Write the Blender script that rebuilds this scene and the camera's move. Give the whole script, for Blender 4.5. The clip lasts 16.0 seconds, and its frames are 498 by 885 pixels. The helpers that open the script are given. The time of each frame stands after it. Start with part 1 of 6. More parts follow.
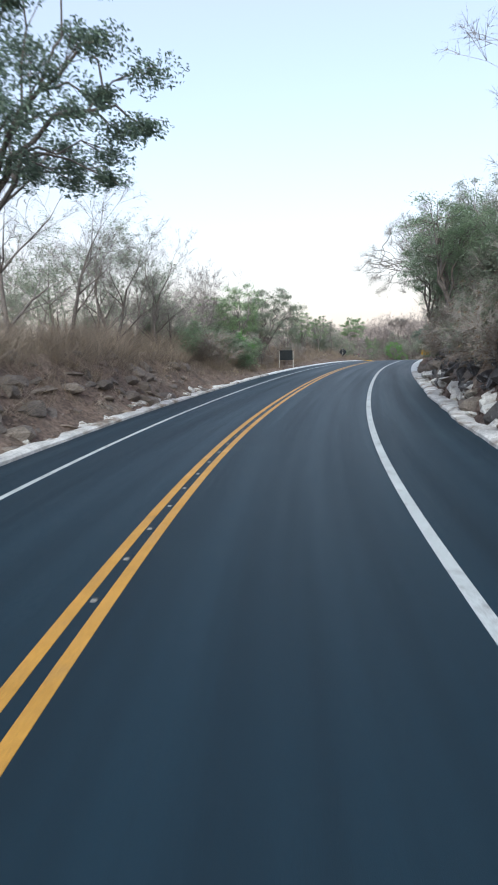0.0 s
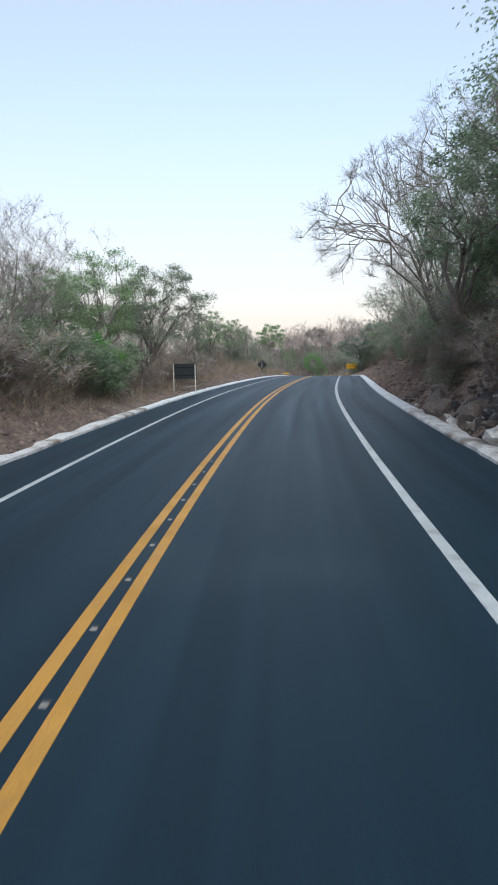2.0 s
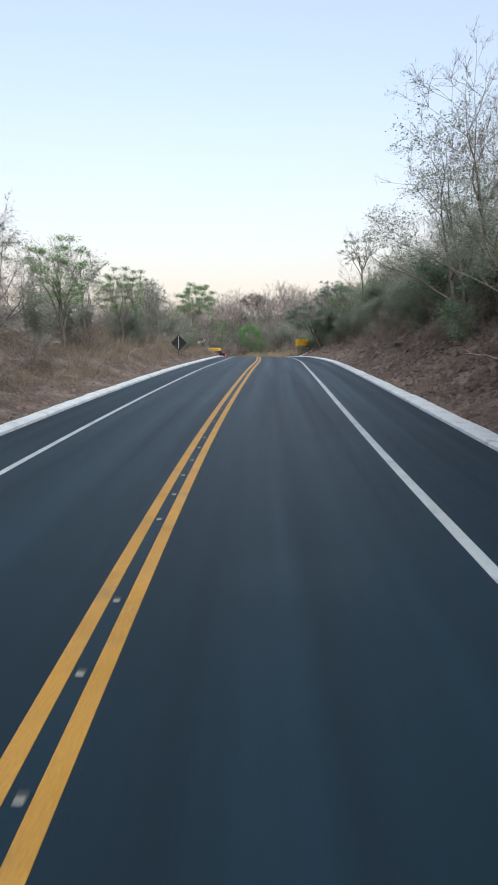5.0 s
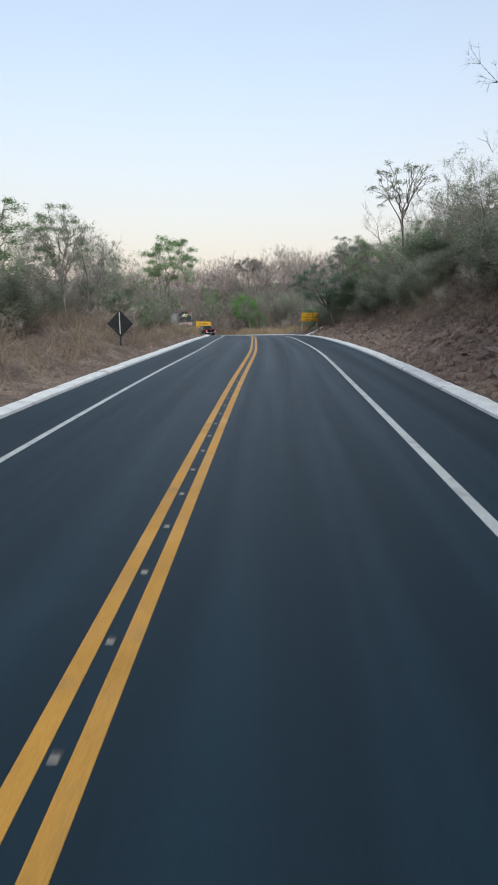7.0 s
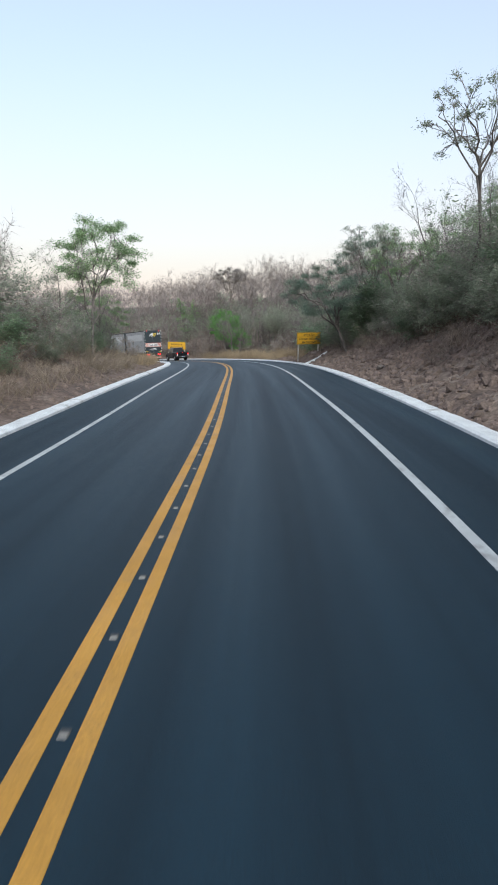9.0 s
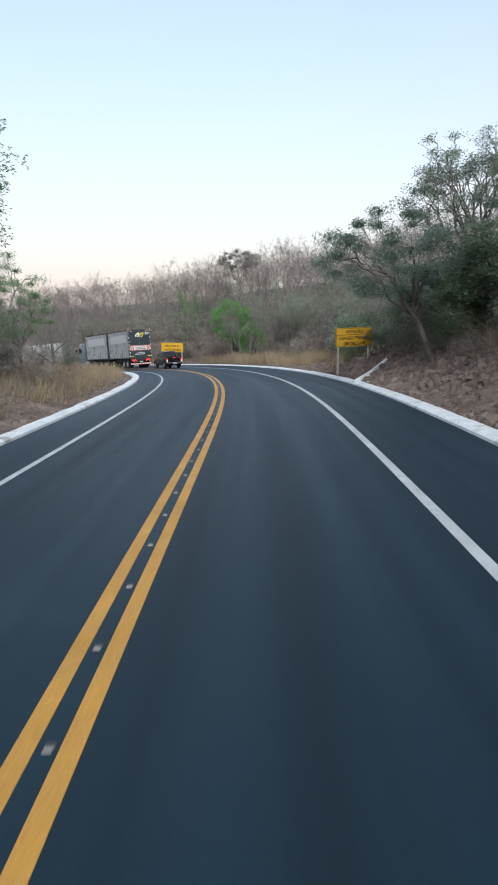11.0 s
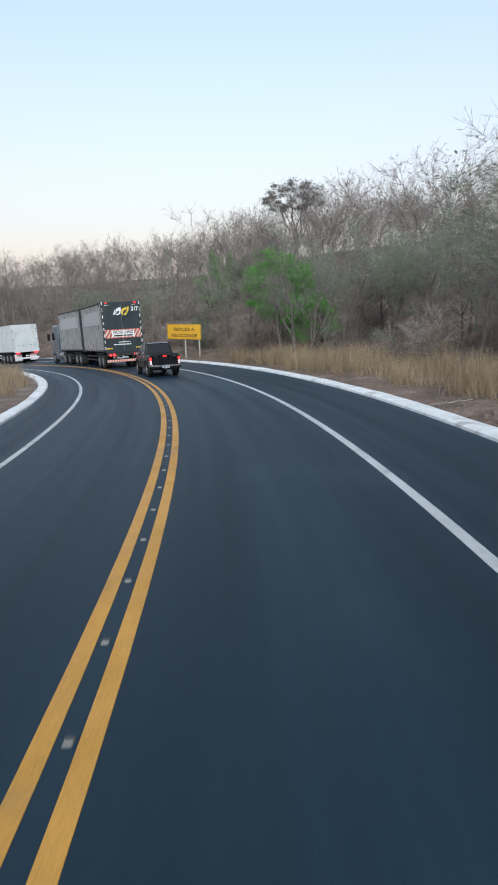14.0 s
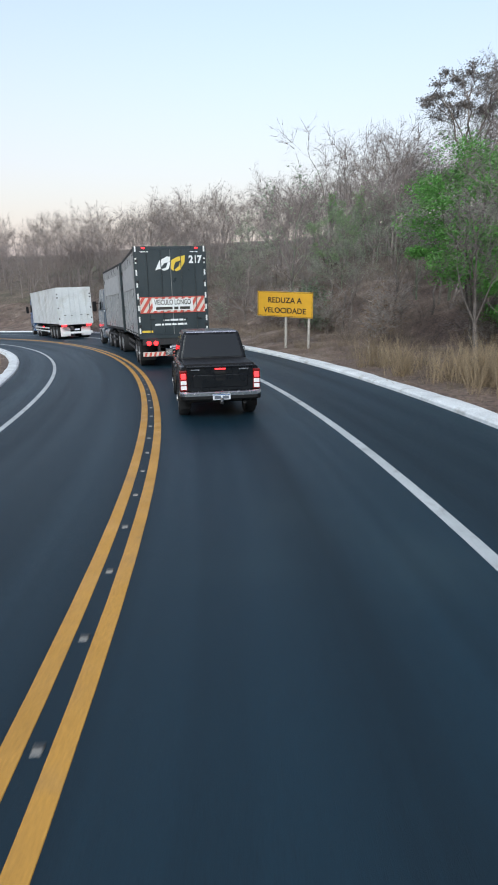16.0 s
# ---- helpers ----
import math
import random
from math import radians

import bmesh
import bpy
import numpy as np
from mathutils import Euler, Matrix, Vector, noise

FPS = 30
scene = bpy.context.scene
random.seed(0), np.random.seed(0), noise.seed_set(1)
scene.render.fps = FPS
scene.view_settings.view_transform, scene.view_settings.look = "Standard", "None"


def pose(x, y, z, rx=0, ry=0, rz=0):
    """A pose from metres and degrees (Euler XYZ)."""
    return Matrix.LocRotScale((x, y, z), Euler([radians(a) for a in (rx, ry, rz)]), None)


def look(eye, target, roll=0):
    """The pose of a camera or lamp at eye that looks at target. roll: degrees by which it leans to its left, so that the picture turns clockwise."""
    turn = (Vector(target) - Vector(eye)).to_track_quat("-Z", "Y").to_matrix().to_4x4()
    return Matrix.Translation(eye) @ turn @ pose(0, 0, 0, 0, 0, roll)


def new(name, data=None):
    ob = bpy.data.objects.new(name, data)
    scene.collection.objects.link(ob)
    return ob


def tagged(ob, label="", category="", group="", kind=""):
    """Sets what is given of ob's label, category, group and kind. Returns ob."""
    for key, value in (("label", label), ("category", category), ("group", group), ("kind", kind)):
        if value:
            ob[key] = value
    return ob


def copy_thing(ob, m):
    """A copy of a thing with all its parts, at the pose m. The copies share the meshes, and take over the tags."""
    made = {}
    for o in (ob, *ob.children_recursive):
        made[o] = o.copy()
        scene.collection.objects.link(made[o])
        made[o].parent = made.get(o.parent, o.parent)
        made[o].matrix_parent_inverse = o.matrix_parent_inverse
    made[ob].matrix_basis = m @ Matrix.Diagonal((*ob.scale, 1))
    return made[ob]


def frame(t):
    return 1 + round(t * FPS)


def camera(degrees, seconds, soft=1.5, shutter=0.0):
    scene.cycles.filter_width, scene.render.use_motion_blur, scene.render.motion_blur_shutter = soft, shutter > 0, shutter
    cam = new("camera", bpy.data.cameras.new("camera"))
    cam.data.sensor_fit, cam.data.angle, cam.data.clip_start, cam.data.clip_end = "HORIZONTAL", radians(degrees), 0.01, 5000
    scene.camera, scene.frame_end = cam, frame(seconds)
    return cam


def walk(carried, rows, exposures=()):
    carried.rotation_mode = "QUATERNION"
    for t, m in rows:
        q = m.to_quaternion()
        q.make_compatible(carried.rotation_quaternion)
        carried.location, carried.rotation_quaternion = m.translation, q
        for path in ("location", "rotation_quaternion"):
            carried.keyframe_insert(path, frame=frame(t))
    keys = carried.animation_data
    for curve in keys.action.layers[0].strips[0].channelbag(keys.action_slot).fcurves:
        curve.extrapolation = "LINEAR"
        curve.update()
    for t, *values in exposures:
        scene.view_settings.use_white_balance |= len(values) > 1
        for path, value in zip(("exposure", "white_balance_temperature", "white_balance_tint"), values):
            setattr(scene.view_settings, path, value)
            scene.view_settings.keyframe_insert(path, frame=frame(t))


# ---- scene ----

# ---------------------------------------------------------------- camera
cam = camera(46.087, 16.0, soft=1.8, shutter=0.2)
walk(cam, [
    (0, pose(1.777, 0.000, 2.325, 80.544, 1.839, 1.529)),
    (0.5, pose(1.822, 5.057, 2.329, 80.898, 1.805, -1.042)),
    (1, pose(2.062, 9.998, 2.339, 80.866, 1.513, -3.787)),
    (1.5, pose(2.561, 14.831, 2.354, 81.075, 0.916, -5.654)),
    (2, pose(3.217, 19.540, 2.372, 81.205, 0.496, -7.064)),
    (2.5, pose(3.994, 24.117, 2.390, 81.250, 0.378, -8.281)),
    (3, pose(4.804, 28.529, 2.404, 81.358, 1.608, -9.699)),
    (3.5, pose(5.569, 32.871, 2.414, 81.402, 1.238, -10.357)),
    (4, pose(6.458, 37.202, 2.417, 80.737, 1.657, -11.181)),
    (4.5, pose(7.321, 41.498, 2.413, 79.670, 0.696, -12.319)),
    (5, pose(8.234, 45.792, 2.401, 78.393, -0.443, -13.622)),
    (5.5, pose(9.217, 50.126, 2.380, 77.319, -1.389, -14.852)),
    (6, pose(10.284, 54.548, 2.351, 76.736, -1.912, -15.426)),
    (6.5, pose(11.547, 58.889, 2.313, 73.762, -1.989, -14.094)),
    (7, pose(12.911, 63.404, 2.263, 75.601, -0.444, -13.925)),
    (7.5, pose(14.236, 68.021, 2.201, 77.043, -0.286, -14.762)),
    (8, pose(15.595, 72.514, 2.127, 77.064, 0.094, -14.712)),
    (8.5, pose(16.890, 77.050, 2.038, 77.112, -0.001, -15.020)),
    (9, pose(18.272, 81.585, 1.932, 77.175, -0.374, -15.183)),
    (9.5, pose(19.676, 86.186, 1.807, 77.075, 0.091, -15.579)),
    (10, pose(21.074, 90.845, 1.662, 76.955, 0.646, -15.423)),
    (10.5, pose(22.410, 95.555, 1.497, 76.853, 1.110, -14.736)),
    (11, pose(23.680, 100.272, 1.315, 76.748, 1.067, -13.713)),
    (11.5, pose(24.912, 104.976, 1.114, 77.077, 0.466, -13.971)),
    (12, pose(26.201, 109.668, 0.894, 77.047, 0.461, -14.104)),
    (12.5, pose(27.303, 114.453, 0.654, 76.512, 0.233, -13.412)),
    (13, pose(28.367, 119.222, 0.395, 75.627, 1.140, -12.003)),
    (13.5, pose(29.276, 123.937, 0.120, 75.092, 1.411, -10.503)),
    (14, pose(30.033, 128.747, -0.181, 74.734, 1.301, -8.703)),
    (14.5, pose(30.630, 133.560, -0.502, 74.018, 0.621, -6.117)),
    (15, pose(31.030, 138.270, -0.833, 73.792, 0.860, -3.669)),
    (15.5, pose(31.189, 142.850, -1.167, 73.237, -0.445, -0.703)),
    (16, pose(31.172, 147.458, -1.515, 72.148, 0.439, 1.740)),
], [(0, 1.66, 5600, 1), (0.6, 1.56, 5600, 1), (1.5, 1.5, 5600, 1), (3.5, 1.48, 5700, 1), (6, 1.36, 5850, 1), (6.6, 1.24, 5900, 1), (7.3, 1.38, 5800, 1), (8, 1.44, 5750, 1), (11, 1.48, 5650, 1), (14, 1.4, 5600, 1), (15.4, 1.32, 5600, 1), (16, 1.4, 5600, 1)])

# ---------------------------------------------------------------- daylight
world = bpy.data.worlds.new("dusk")
scene.world = world
world.use_nodes = True
wn = world.node_tree.nodes
sky = wn.new("ShaderNodeTexSky")
sky.sky_type = "NISHITA"
sky.sun_disc = False
sky.sun_elevation = radians(7.0)
sky.sun_rotation = radians(186.0)
sky.altitude = 400
sky.air_density = 1.0
sky.dust_density = 1.5
sky.ozone_density = 1.5
# thin dusk haze: peach along the horizon, fading into the blue above
up = wn.new("ShaderNodeTexCoord")
split = wn.new("ShaderNodeSeparateXYZ")
fade = wn.new("ShaderNodeMapRange")
fade.interpolation_type = "SMOOTHSTEP"
for k, v in zip((1, 2, 3, 4), (0.0, 0.42, 0.86, 0.46)):
    fade.inputs[k].default_value = v
haze = wn.new("ShaderNodeMix")
haze.data_type = "RGBA"
haze.inputs[7].default_value = (2.45, 1.85, 1.72, 1)
world.node_tree.links.new(up.outputs["Generated"], split.inputs[0])
world.node_tree.links.new(split.outputs["Z"], fade.inputs[0])
world.node_tree.links.new(fade.outputs[0], haze.inputs[0])
world.node_tree.links.new(sky.outputs["Color"], haze.inputs[6])
world.node_tree.links.new(haze.outputs[2], wn["Background"].inputs["Color"])
wn["Background"].inputs["Strength"].default_value = 0.15
sun_data = bpy.data.lights.new("sun", "SUN")
sun_data.energy = 1.05
sun_data.angle = radians(20)
sun_data.color = (1.0, 0.94, 0.86)
sun = new("sun", sun_data)
sun.matrix_world = look((0, 0, 60), (1.04, 9.95, 60 - 7))

# ---------------------------------------------------------------- materials
def material(name, base, rough=0.8, metal=0.0, vary=0.0, scale=4.0, fine=0.0, fine_scale=60.0, bump=0.0, bump_scale=40.0,
             second=None, second_amount=0.5, second_scale=0.6, per_object=0.0, per_island=0.0, emit=0.0, coat=0.0, shine=0.5, through_light=0.0, coords="Object"):
    """A noise-varied surface: two scales of colour, relief, and an optional second colour in patches."""
    m = bpy.data.materials.new(name)
    m.use_nodes = True
    nt = m.node_tree
    nodes, links = nt.nodes, nt.links
    bsdf = nodes["Principled BSDF"]
    bsdf.inputs["Roughness"].default_value = rough
    bsdf.inputs["Metallic"].default_value = metal
    bsdf.inputs["Coat Weight"].default_value = coat
    bsdf.inputs["Specular IOR Level"].default_value = shine
    tc = nodes.new("ShaderNodeTexCoord")
    geo = nodes.new("ShaderNodeNewGeometry")
    co = geo.outputs["Position"] if coords == "World" else tc.outputs[coords]

    def noise_at(sc, detail=4.0):
        n = nodes.new("ShaderNodeTexNoise")
        n.inputs["Scale"].default_value = sc
        n.inputs["Detail"].default_value = detail
        links.new(co, n.inputs["Vector"])
        return n.outputs["Fac"]

    def mixed(kind, a, b, fac):
        x = nodes.new("ShaderNodeMix")
        x.data_type, x.blend_type = "RGBA", kind
        for k, v in ((6, a), (7, b), (0, fac)):
            if isinstance(v, bpy.types.NodeSocket):
                links.new(v, x.inputs[k])
            else:
                x.inputs[k].default_value = v if k == 0 else (*v, 1)
        return x.outputs[2]

    def spread(fac, lo, hi, frm=0.3, to=0.7):
        r = nodes.new("ShaderNodeMapRange")
        links.new(fac, r.inputs[0])
        for k, v in zip((1, 2, 3, 4), (frm, to, lo, hi)):
            r.inputs[k].default_value = v
        return r.outputs[0]

    def grey(fac):
        c = nodes.new("ShaderNodeCombineColor")
        for k in range(3):
            links.new(fac, c.inputs[k])
        return c.outputs[0]

    col = base
    if second:
        col = mixed("MIX", base, second, spread(noise_at(second_scale, 6.0), 0.0, 1.0, 0.62 - 0.3 * second_amount, 0.78 - 0.3 * second_amount))
    if vary:
        col = mixed("MULTIPLY", col, grey(spread(noise_at(scale), 1 - vary, 1 + vary)), 1.0)
    if fine:
        col = mixed("MULTIPLY", col, grey(spread(noise_at(fine_scale, 2.0), 1 - fine, 1 + fine)), 1.0)
    if per_object:
        info = nodes.new("ShaderNodeObjectInfo")
        col = mixed("MULTIPLY", col, grey(spread(info.outputs["Random"], 1 - per_object, 1 + per_object, 0, 1)), 1.0)
    if per_island:
        col = mixed("MULTIPLY", col, grey(spread(geo.outputs["Random Per Island"], 1 - per_island, 1 + per_island, 0, 1)), 1.0)
    if isinstance(col, bpy.types.NodeSocket):
        links.new(col, bsdf.inputs["Base Color"])
    else:
        bsdf.inputs["Base Color"].default_value = (*col, 1)
    if vary:
        links.new(spread(noise_at(scale * 1.7), max(0.05, rough - 0.12), min(1, rough + 0.12)), bsdf.inputs["Roughness"])
    if bump:
        b = nodes.new("ShaderNodeBump")
        b.inputs["Strength"].default_value = bump
        b.inputs["Distance"].default_value = 0.02
        links.new(noise_at(bump_scale, 3.0), b.inputs["Height"])
        links.new(b.outputs[0], bsdf.inputs["Normal"])
    if emit:
        bsdf.inputs["Emission Color"].default_value = (*base, 1)
        bsdf.inputs["Emission Strength"].default_value = emit
    if through_light:
        t = nodes.new("ShaderNodeBsdfTranslucent")
        if isinstance(col, bpy.types.NodeSocket):
            links.new(col, t.inputs["Color"])
        mx = nodes.new("ShaderNodeMixShader")
        mx.inputs[0].default_value = through_light
        links.new(bsdf.outputs[0], mx.inputs[1])
        links.new(t.outputs[0], mx.inputs[2])
        links.new(mx.outputs[0], nodes["Material Output"].inputs["Surface"])
    return m


M_ASPHALT = material("asphalt", (0.0062, 0.0228, 0.0375), 0.54, second=(0.017, 0.037, 0.05), second_amount=0.12, second_scale=0.22, vary=0.03, scale=0.35, fine=0.35, fine_scale=120, bump=0.35, bump_scale=150, shine=0.29, coords="World")


def track_wear(m):
    """Faint streaks along the lanes, from traffic: u runs across the road, v along it."""
    nodes, links = m.node_tree.nodes, m.node_tree.links
    bsdf = nodes["Principled BSDF"]
    uv, mp, nz = nodes.new("ShaderNodeUVMap"), nodes.new("ShaderNodeMapping"), nodes.new("ShaderNodeTexNoise")
    mp.inputs["Scale"].default_value = (1.6, 0.035, 1)
    nz.inputs["Scale"].default_value, nz.inputs["Detail"].default_value = 1.0, 5.0
    links.new(uv.outputs[0], mp.inputs[0])
    links.new(mp.outputs[0], nz.inputs["Vector"])
    old = bsdf.inputs["Base Color"].links[0].from_socket
    ramp = nodes.new("ShaderNodeMapRange")
    for k, v in zip((1, 2, 3, 4), (0.3, 0.7, 0.75, 1.3)):
        ramp.inputs[k].default_value = v
    links.new(nz.outputs["Fac"], ramp.inputs[0])
    mul = nodes.new("ShaderNodeVectorMath")
    mul.operation = "SCALE"
    links.new(old, mul.inputs[0])
    links.new(ramp.outputs[0], mul.inputs["Scale"])
    links.new(mul.outputs[0], bsdf.inputs["Base Color"])
    gl = nodes.new("ShaderNodeMapRange")
    for k, v in zip((1, 2, 3, 4), (0.3, 0.7, 0.60, 0.48)):
        gl.inputs[k].default_value = v
    links.new(nz.outputs["Fac"], gl.inputs[0])
    links.new(gl.outputs[0], bsdf.inputs["Roughness"])


track_wear(M_ASPHALT)
M_YELLOW = material("yellow_road_paint", (0.50, 0.265, 0.042), 0.6, vary=0.12, scale=1.5, fine=0.2, fine_scale=60, bump=0.2, bump_scale=150,
                    second=(0.36, 0.21, 0.06), second_amount=0.08, second_scale=2.0, coords="World")
M_WHITE_LINE = material("white_road_paint", (0.49, 0.52, 0.52), 0.6, vary=0.12, scale=1.5, fine=0.2, fine_scale=60, bump=0.2, bump_scale=150,
                        second=(0.3, 0.3, 0.3), second_amount=0.2, second_scale=4.0, coords="World")
M_KERB = material("whitewashed_concrete", (0.74, 0.765, 0.765), 0.85, vary=0.12, scale=2.0, fine=0.15, fine_scale=30, bump=0.5, bump_scale=25,
                  second=(0.42, 0.41, 0.38), second_amount=0.12, second_scale=1.6, coords="World")
M_KERB_ROUGH = material("crumbled_whitewash", (0.62, 0.61, 0.59), 0.9, vary=0.25, scale=1.2, fine=0.25, fine_scale=18, bump=0.9, bump_scale=12,
                        second=(0.24, 0.195, 0.155), second_amount=0.42, second_scale=1.1, coords="World")
M_EARTH = material("bank_earth", (0.145, 0.105, 0.082), 0.95, vary=0.35, scale=1.2, fine=0.45, fine_scale=9, bump=1.0, bump_scale=6,
                   second=(0.21, 0.165, 0.13), second_amount=0.45, second_scale=0.5, coords="World")
M_GROUND = material("leaf_litter_ground", (0.13, 0.105, 0.08), 0.95, vary=0.3, scale=0.4, fine=0.4, fine_scale=5, bump=0.8, bump_scale=4,
                    second=(0.075, 0.075, 0.045), second_amount=0.4, second_scale=0.08, coords="World")
M_BARK = material("grey_bark", (0.20, 0.17, 0.15), 0.9, vary=0.3, scale=3, fine=0.3, fine_scale=30, per_object=0.25)
# darker copies of bark and twigs carry the backlight on roadside trees
M_BARK_BACKLIT = material("backlit_grey_bark", (0.145, 0.125, 0.113), 0.9, vary=0.3, scale=3, fine=0.3, fine_scale=30, per_object=0.25)
M_TWIG_BACKLIT = material("backlit_grey_twigs", (0.19, 0.165, 0.155), 0.9, vary=0.2, scale=2, per_object=0.2, per_island=0.25)
M_TWIG_HILL = material("grey_mauve_twigs", (0.215, 0.183, 0.171), 0.9, vary=0.2, scale=0.15, per_island=0.18, coords="World")
M_TWIG = material("dry_twigs", (0.32, 0.285, 0.26), 0.9, vary=0.2, scale=2, per_object=0.2, per_island=0.25)
# leaf colours raised to carry the pale veil of the windscreen
M_LEAF = material("green_leaves", (0.23, 0.31, 0.19), 0.6, per_object=0.25, per_island=0.4, through_light=0.5)
M_LEAF_PALE = material("grey_green_leaves", (0.285, 0.325, 0.235), 0.65, per_object=0.2, per_island=0.35, through_light=0.55)
M_LEAF_BRIGHT = material("fresh_green_leaves", (0.165, 0.36, 0.085), 0.55, per_object=0.15, per_island=0.35, through_light=0.35)
M_LEAF_DRY = material("withered_leaves", (0.20, 0.145, 0.095), 0.8, per_object=0.2, per_island=0.35, through_light=0.25)
M_GRASS = material("dry_grass", (0.25, 0.20, 0.145), 0.85, per_island=0.35, vary=0.25, scale=0.3, through_light=0.25, coords="World")
M_BRUSH_TAN = material("tan_dead_brush", (0.30, 0.245, 0.19), 0.9, per_island=0.35, vary=0.25, scale=0.4, through_light=0.2, coords="World")
M_BRUSH = material("dry_brush", (0.165, 0.135, 0.115), 0.9, per_island=0.4, vary=0.3, scale=0.25, coords="World")

# ---------------------------------------------------------------- the line of the road
BEND = (-0.0086, -0.0086, -0.00889, -0.00348, -0.00199, -0.00315, -0.00198, 0.00027, -0.00127, 0.00431, -0.00112, 0.00456, 0.00873,
        0.01032, 0.01285, 0.01227, 0.01256, 0.01238, 0.01236, 0.01236, 0.01236, 0.01236, 0.01236, 0.01236, 0.01236, 0.01236)
SAG = (0.000235, 0.000241, -0.000388, -0.000427, -0.000792, -0.000772, -0.000981, -0.000329, -3.6e-05, -1.7e-05, -1.1e-05, -7e-06, -6e-06)
SG = np.arange(-40.0, 330.1, 1.0)
_k = np.interp(SG, np.arange(-12, 289, 12.0), BEND)
_k[SG < -12] = -0.002
ROAD_TURN = np.cumsum(_k) - _k * 0.5
ROAD_TURN -= np.interp(0, SG, ROAD_TURN)
_tm = np.concatenate([[ROAD_TURN[0]], (ROAD_TURN[1:] + ROAD_TURN[:-1]) / 2])
ROAD_X, ROAD_Y = np.cumsum(-np.sin(_tm)), np.cumsum(np.cos(_tm))
ROAD_X -= np.interp(0, SG, ROAD_X)
ROAD_Y -= np.interp(0, SG, ROAD_Y)
_g = np.cumsum(np.interp(SG, np.arange(-12, 300, 24.0), SAG) * (SG > -12))
_g -= np.interp(0, SG, _g)
ROAD_Z = np.cumsum(_g)
ROAD_Z -= np.interp(0, SG, ROAD_Z)


def on(s, l, h=0.0):
    """World places at s along the road, l metres to the right of the double line, h above the road."""
    t = np.interp(s, SG, ROAD_TURN)
    return np.stack(np.broadcast_arrays(np.interp(s, SG, ROAD_X) + l * np.cos(t), np.interp(s, SG, ROAD_Y) + l * np.sin(t),
                                        np.interp(s, SG, ROAD_Z) + h), -1)


def turn(s):
    return math.degrees(float(np.interp(s, SG, ROAD_TURN)))


def place(s, l, h=0.0, rz=0.0, tilt=False):
    """A pose on the road: y runs along the road, tilted with its fall if asked."""
    x, y, z = on(s, l, h)
    fall = math.degrees(math.atan(float(np.interp(s + 2, SG, ROAD_Z) - np.interp(s, SG, ROAD_Z)) / 2)) if tilt else 0
    return pose(float(x), float(y), float(z), fall, 0, turn(s) + rz)


def raw_mesh(name, verts, faces, mat, smooth=False):
    me = bpy.data.meshes.new(name)
    me.from_pydata([tuple(v) for v in verts] if not isinstance(verts, np.ndarray) else verts.tolist(), [], faces if isinstance(faces, list) else faces.tolist())
    for m in (mat if isinstance(mat, (list, tuple)) else (mat,)):
        me.materials.append(m)
    if smooth:
        me.polygons.foreach_set("use_smooth", [True] * len(me.polygons))
    me.update()
    return me


def sheet(name, grid, mat, smooth=True):
    """A mesh from a grid of points (rows, columns, 3)."""
    n, m = grid.shape[:2]
    idx = np.arange(n * m).reshape(n, m)
    faces = np.stack([idx[:-1, :-1], idx[:-1, 1:], idx[1:, 1:], idx[1:, :-1]], -1).reshape(-1, 4)
    return raw_mesh(name, grid.reshape(-1, 3), faces, mat, smooth)


def ribbon(name, s, profile, mat, smooth=False):
    """A band along the road with the cross-section profile, a list of (l, h); l may change along s."""
    return sheet(name, np.stack([on(s, l, h) for l, h in profile], 1), mat, smooth)


def wavy(x, y, seed, size):
    """Smooth value noise, vectorised, about -1 to 1."""
    rng = np.random.RandomState(seed)
    table = rng.rand(64, 64) * 2 - 1
    u, v = np.asarray(x) / size, np.asarray(y) / size
    i, j = np.floor(u).astype(int), np.floor(v).astype(int)
    a, b = u - i, v - j
    a, b = a * a * (3 - 2 * a), b * b * (3 - 2 * b)
    g = lambda p, q: table[p % 64, q % 64]
    return (g(i, j) * (1 - a) + g(i + 1, j) * a) * (1 - b) + (g(i, j + 1) * (1 - a) + g(i + 1, j + 1) * a) * b


KERB_R, KERB_L, KERB_WIDE, KERB_WIDE_L = 5.96, -4.33, 0.55, 0.41
EDGE_R, EDGE_L = KERB_R + KERB_WIDE, KERB_L - KERB_WIDE_L


def kerb_r(s):
    """The right kerb runs a little further out in the bend."""
    return np.interp(s, (0, 20, 55, 95, 118, 150, 175), (5.9, 5.85, 5.74, 5.8, 5.98, 6.3, 6.32))


# along the road: height and width of the cut bank, and the slope of the land behind it
BANK_R = np.array([(-40, 3.0, 1.9, 0.30), (32, 3.2, 1.9, 0.32), (46, 2.6, 3.4, 0.32), (58, 2.2, 4.5, 0.30), (75, 3.6, 5.5, 0.35), (100, 4.6, 6.5, 0.33),
                   (122, 3.4, 6.0, 0.30), (136, 1.8, 4.4, 0.24), (148, 0.35, 6.0, 0.24), (170, 0.3, 6.0, 0.355), (190, 0.6, 5.0, 0.405), (205, 0.8, 5.0, 0.36), (222, 1.0, 5.0, 0.285), (330, 1.0, 5.0, 0.24)])
BANK_L = np.array([(-40, 2.0, 2.3, 0.07), (30, 2.1, 2.4, 0.07), (44, 0.6, 3.5, 0.08), (56, 0.35, 4.0, 0.12), (68, 1.4, 5.0, 0.10), (95, 2.0, 5.0, 0.07),
                   (118, 1.5, 5.0, 0.04), (132, 0.35, 5.0, 0.03), (330, 0.3, 5.0, 0.02)])


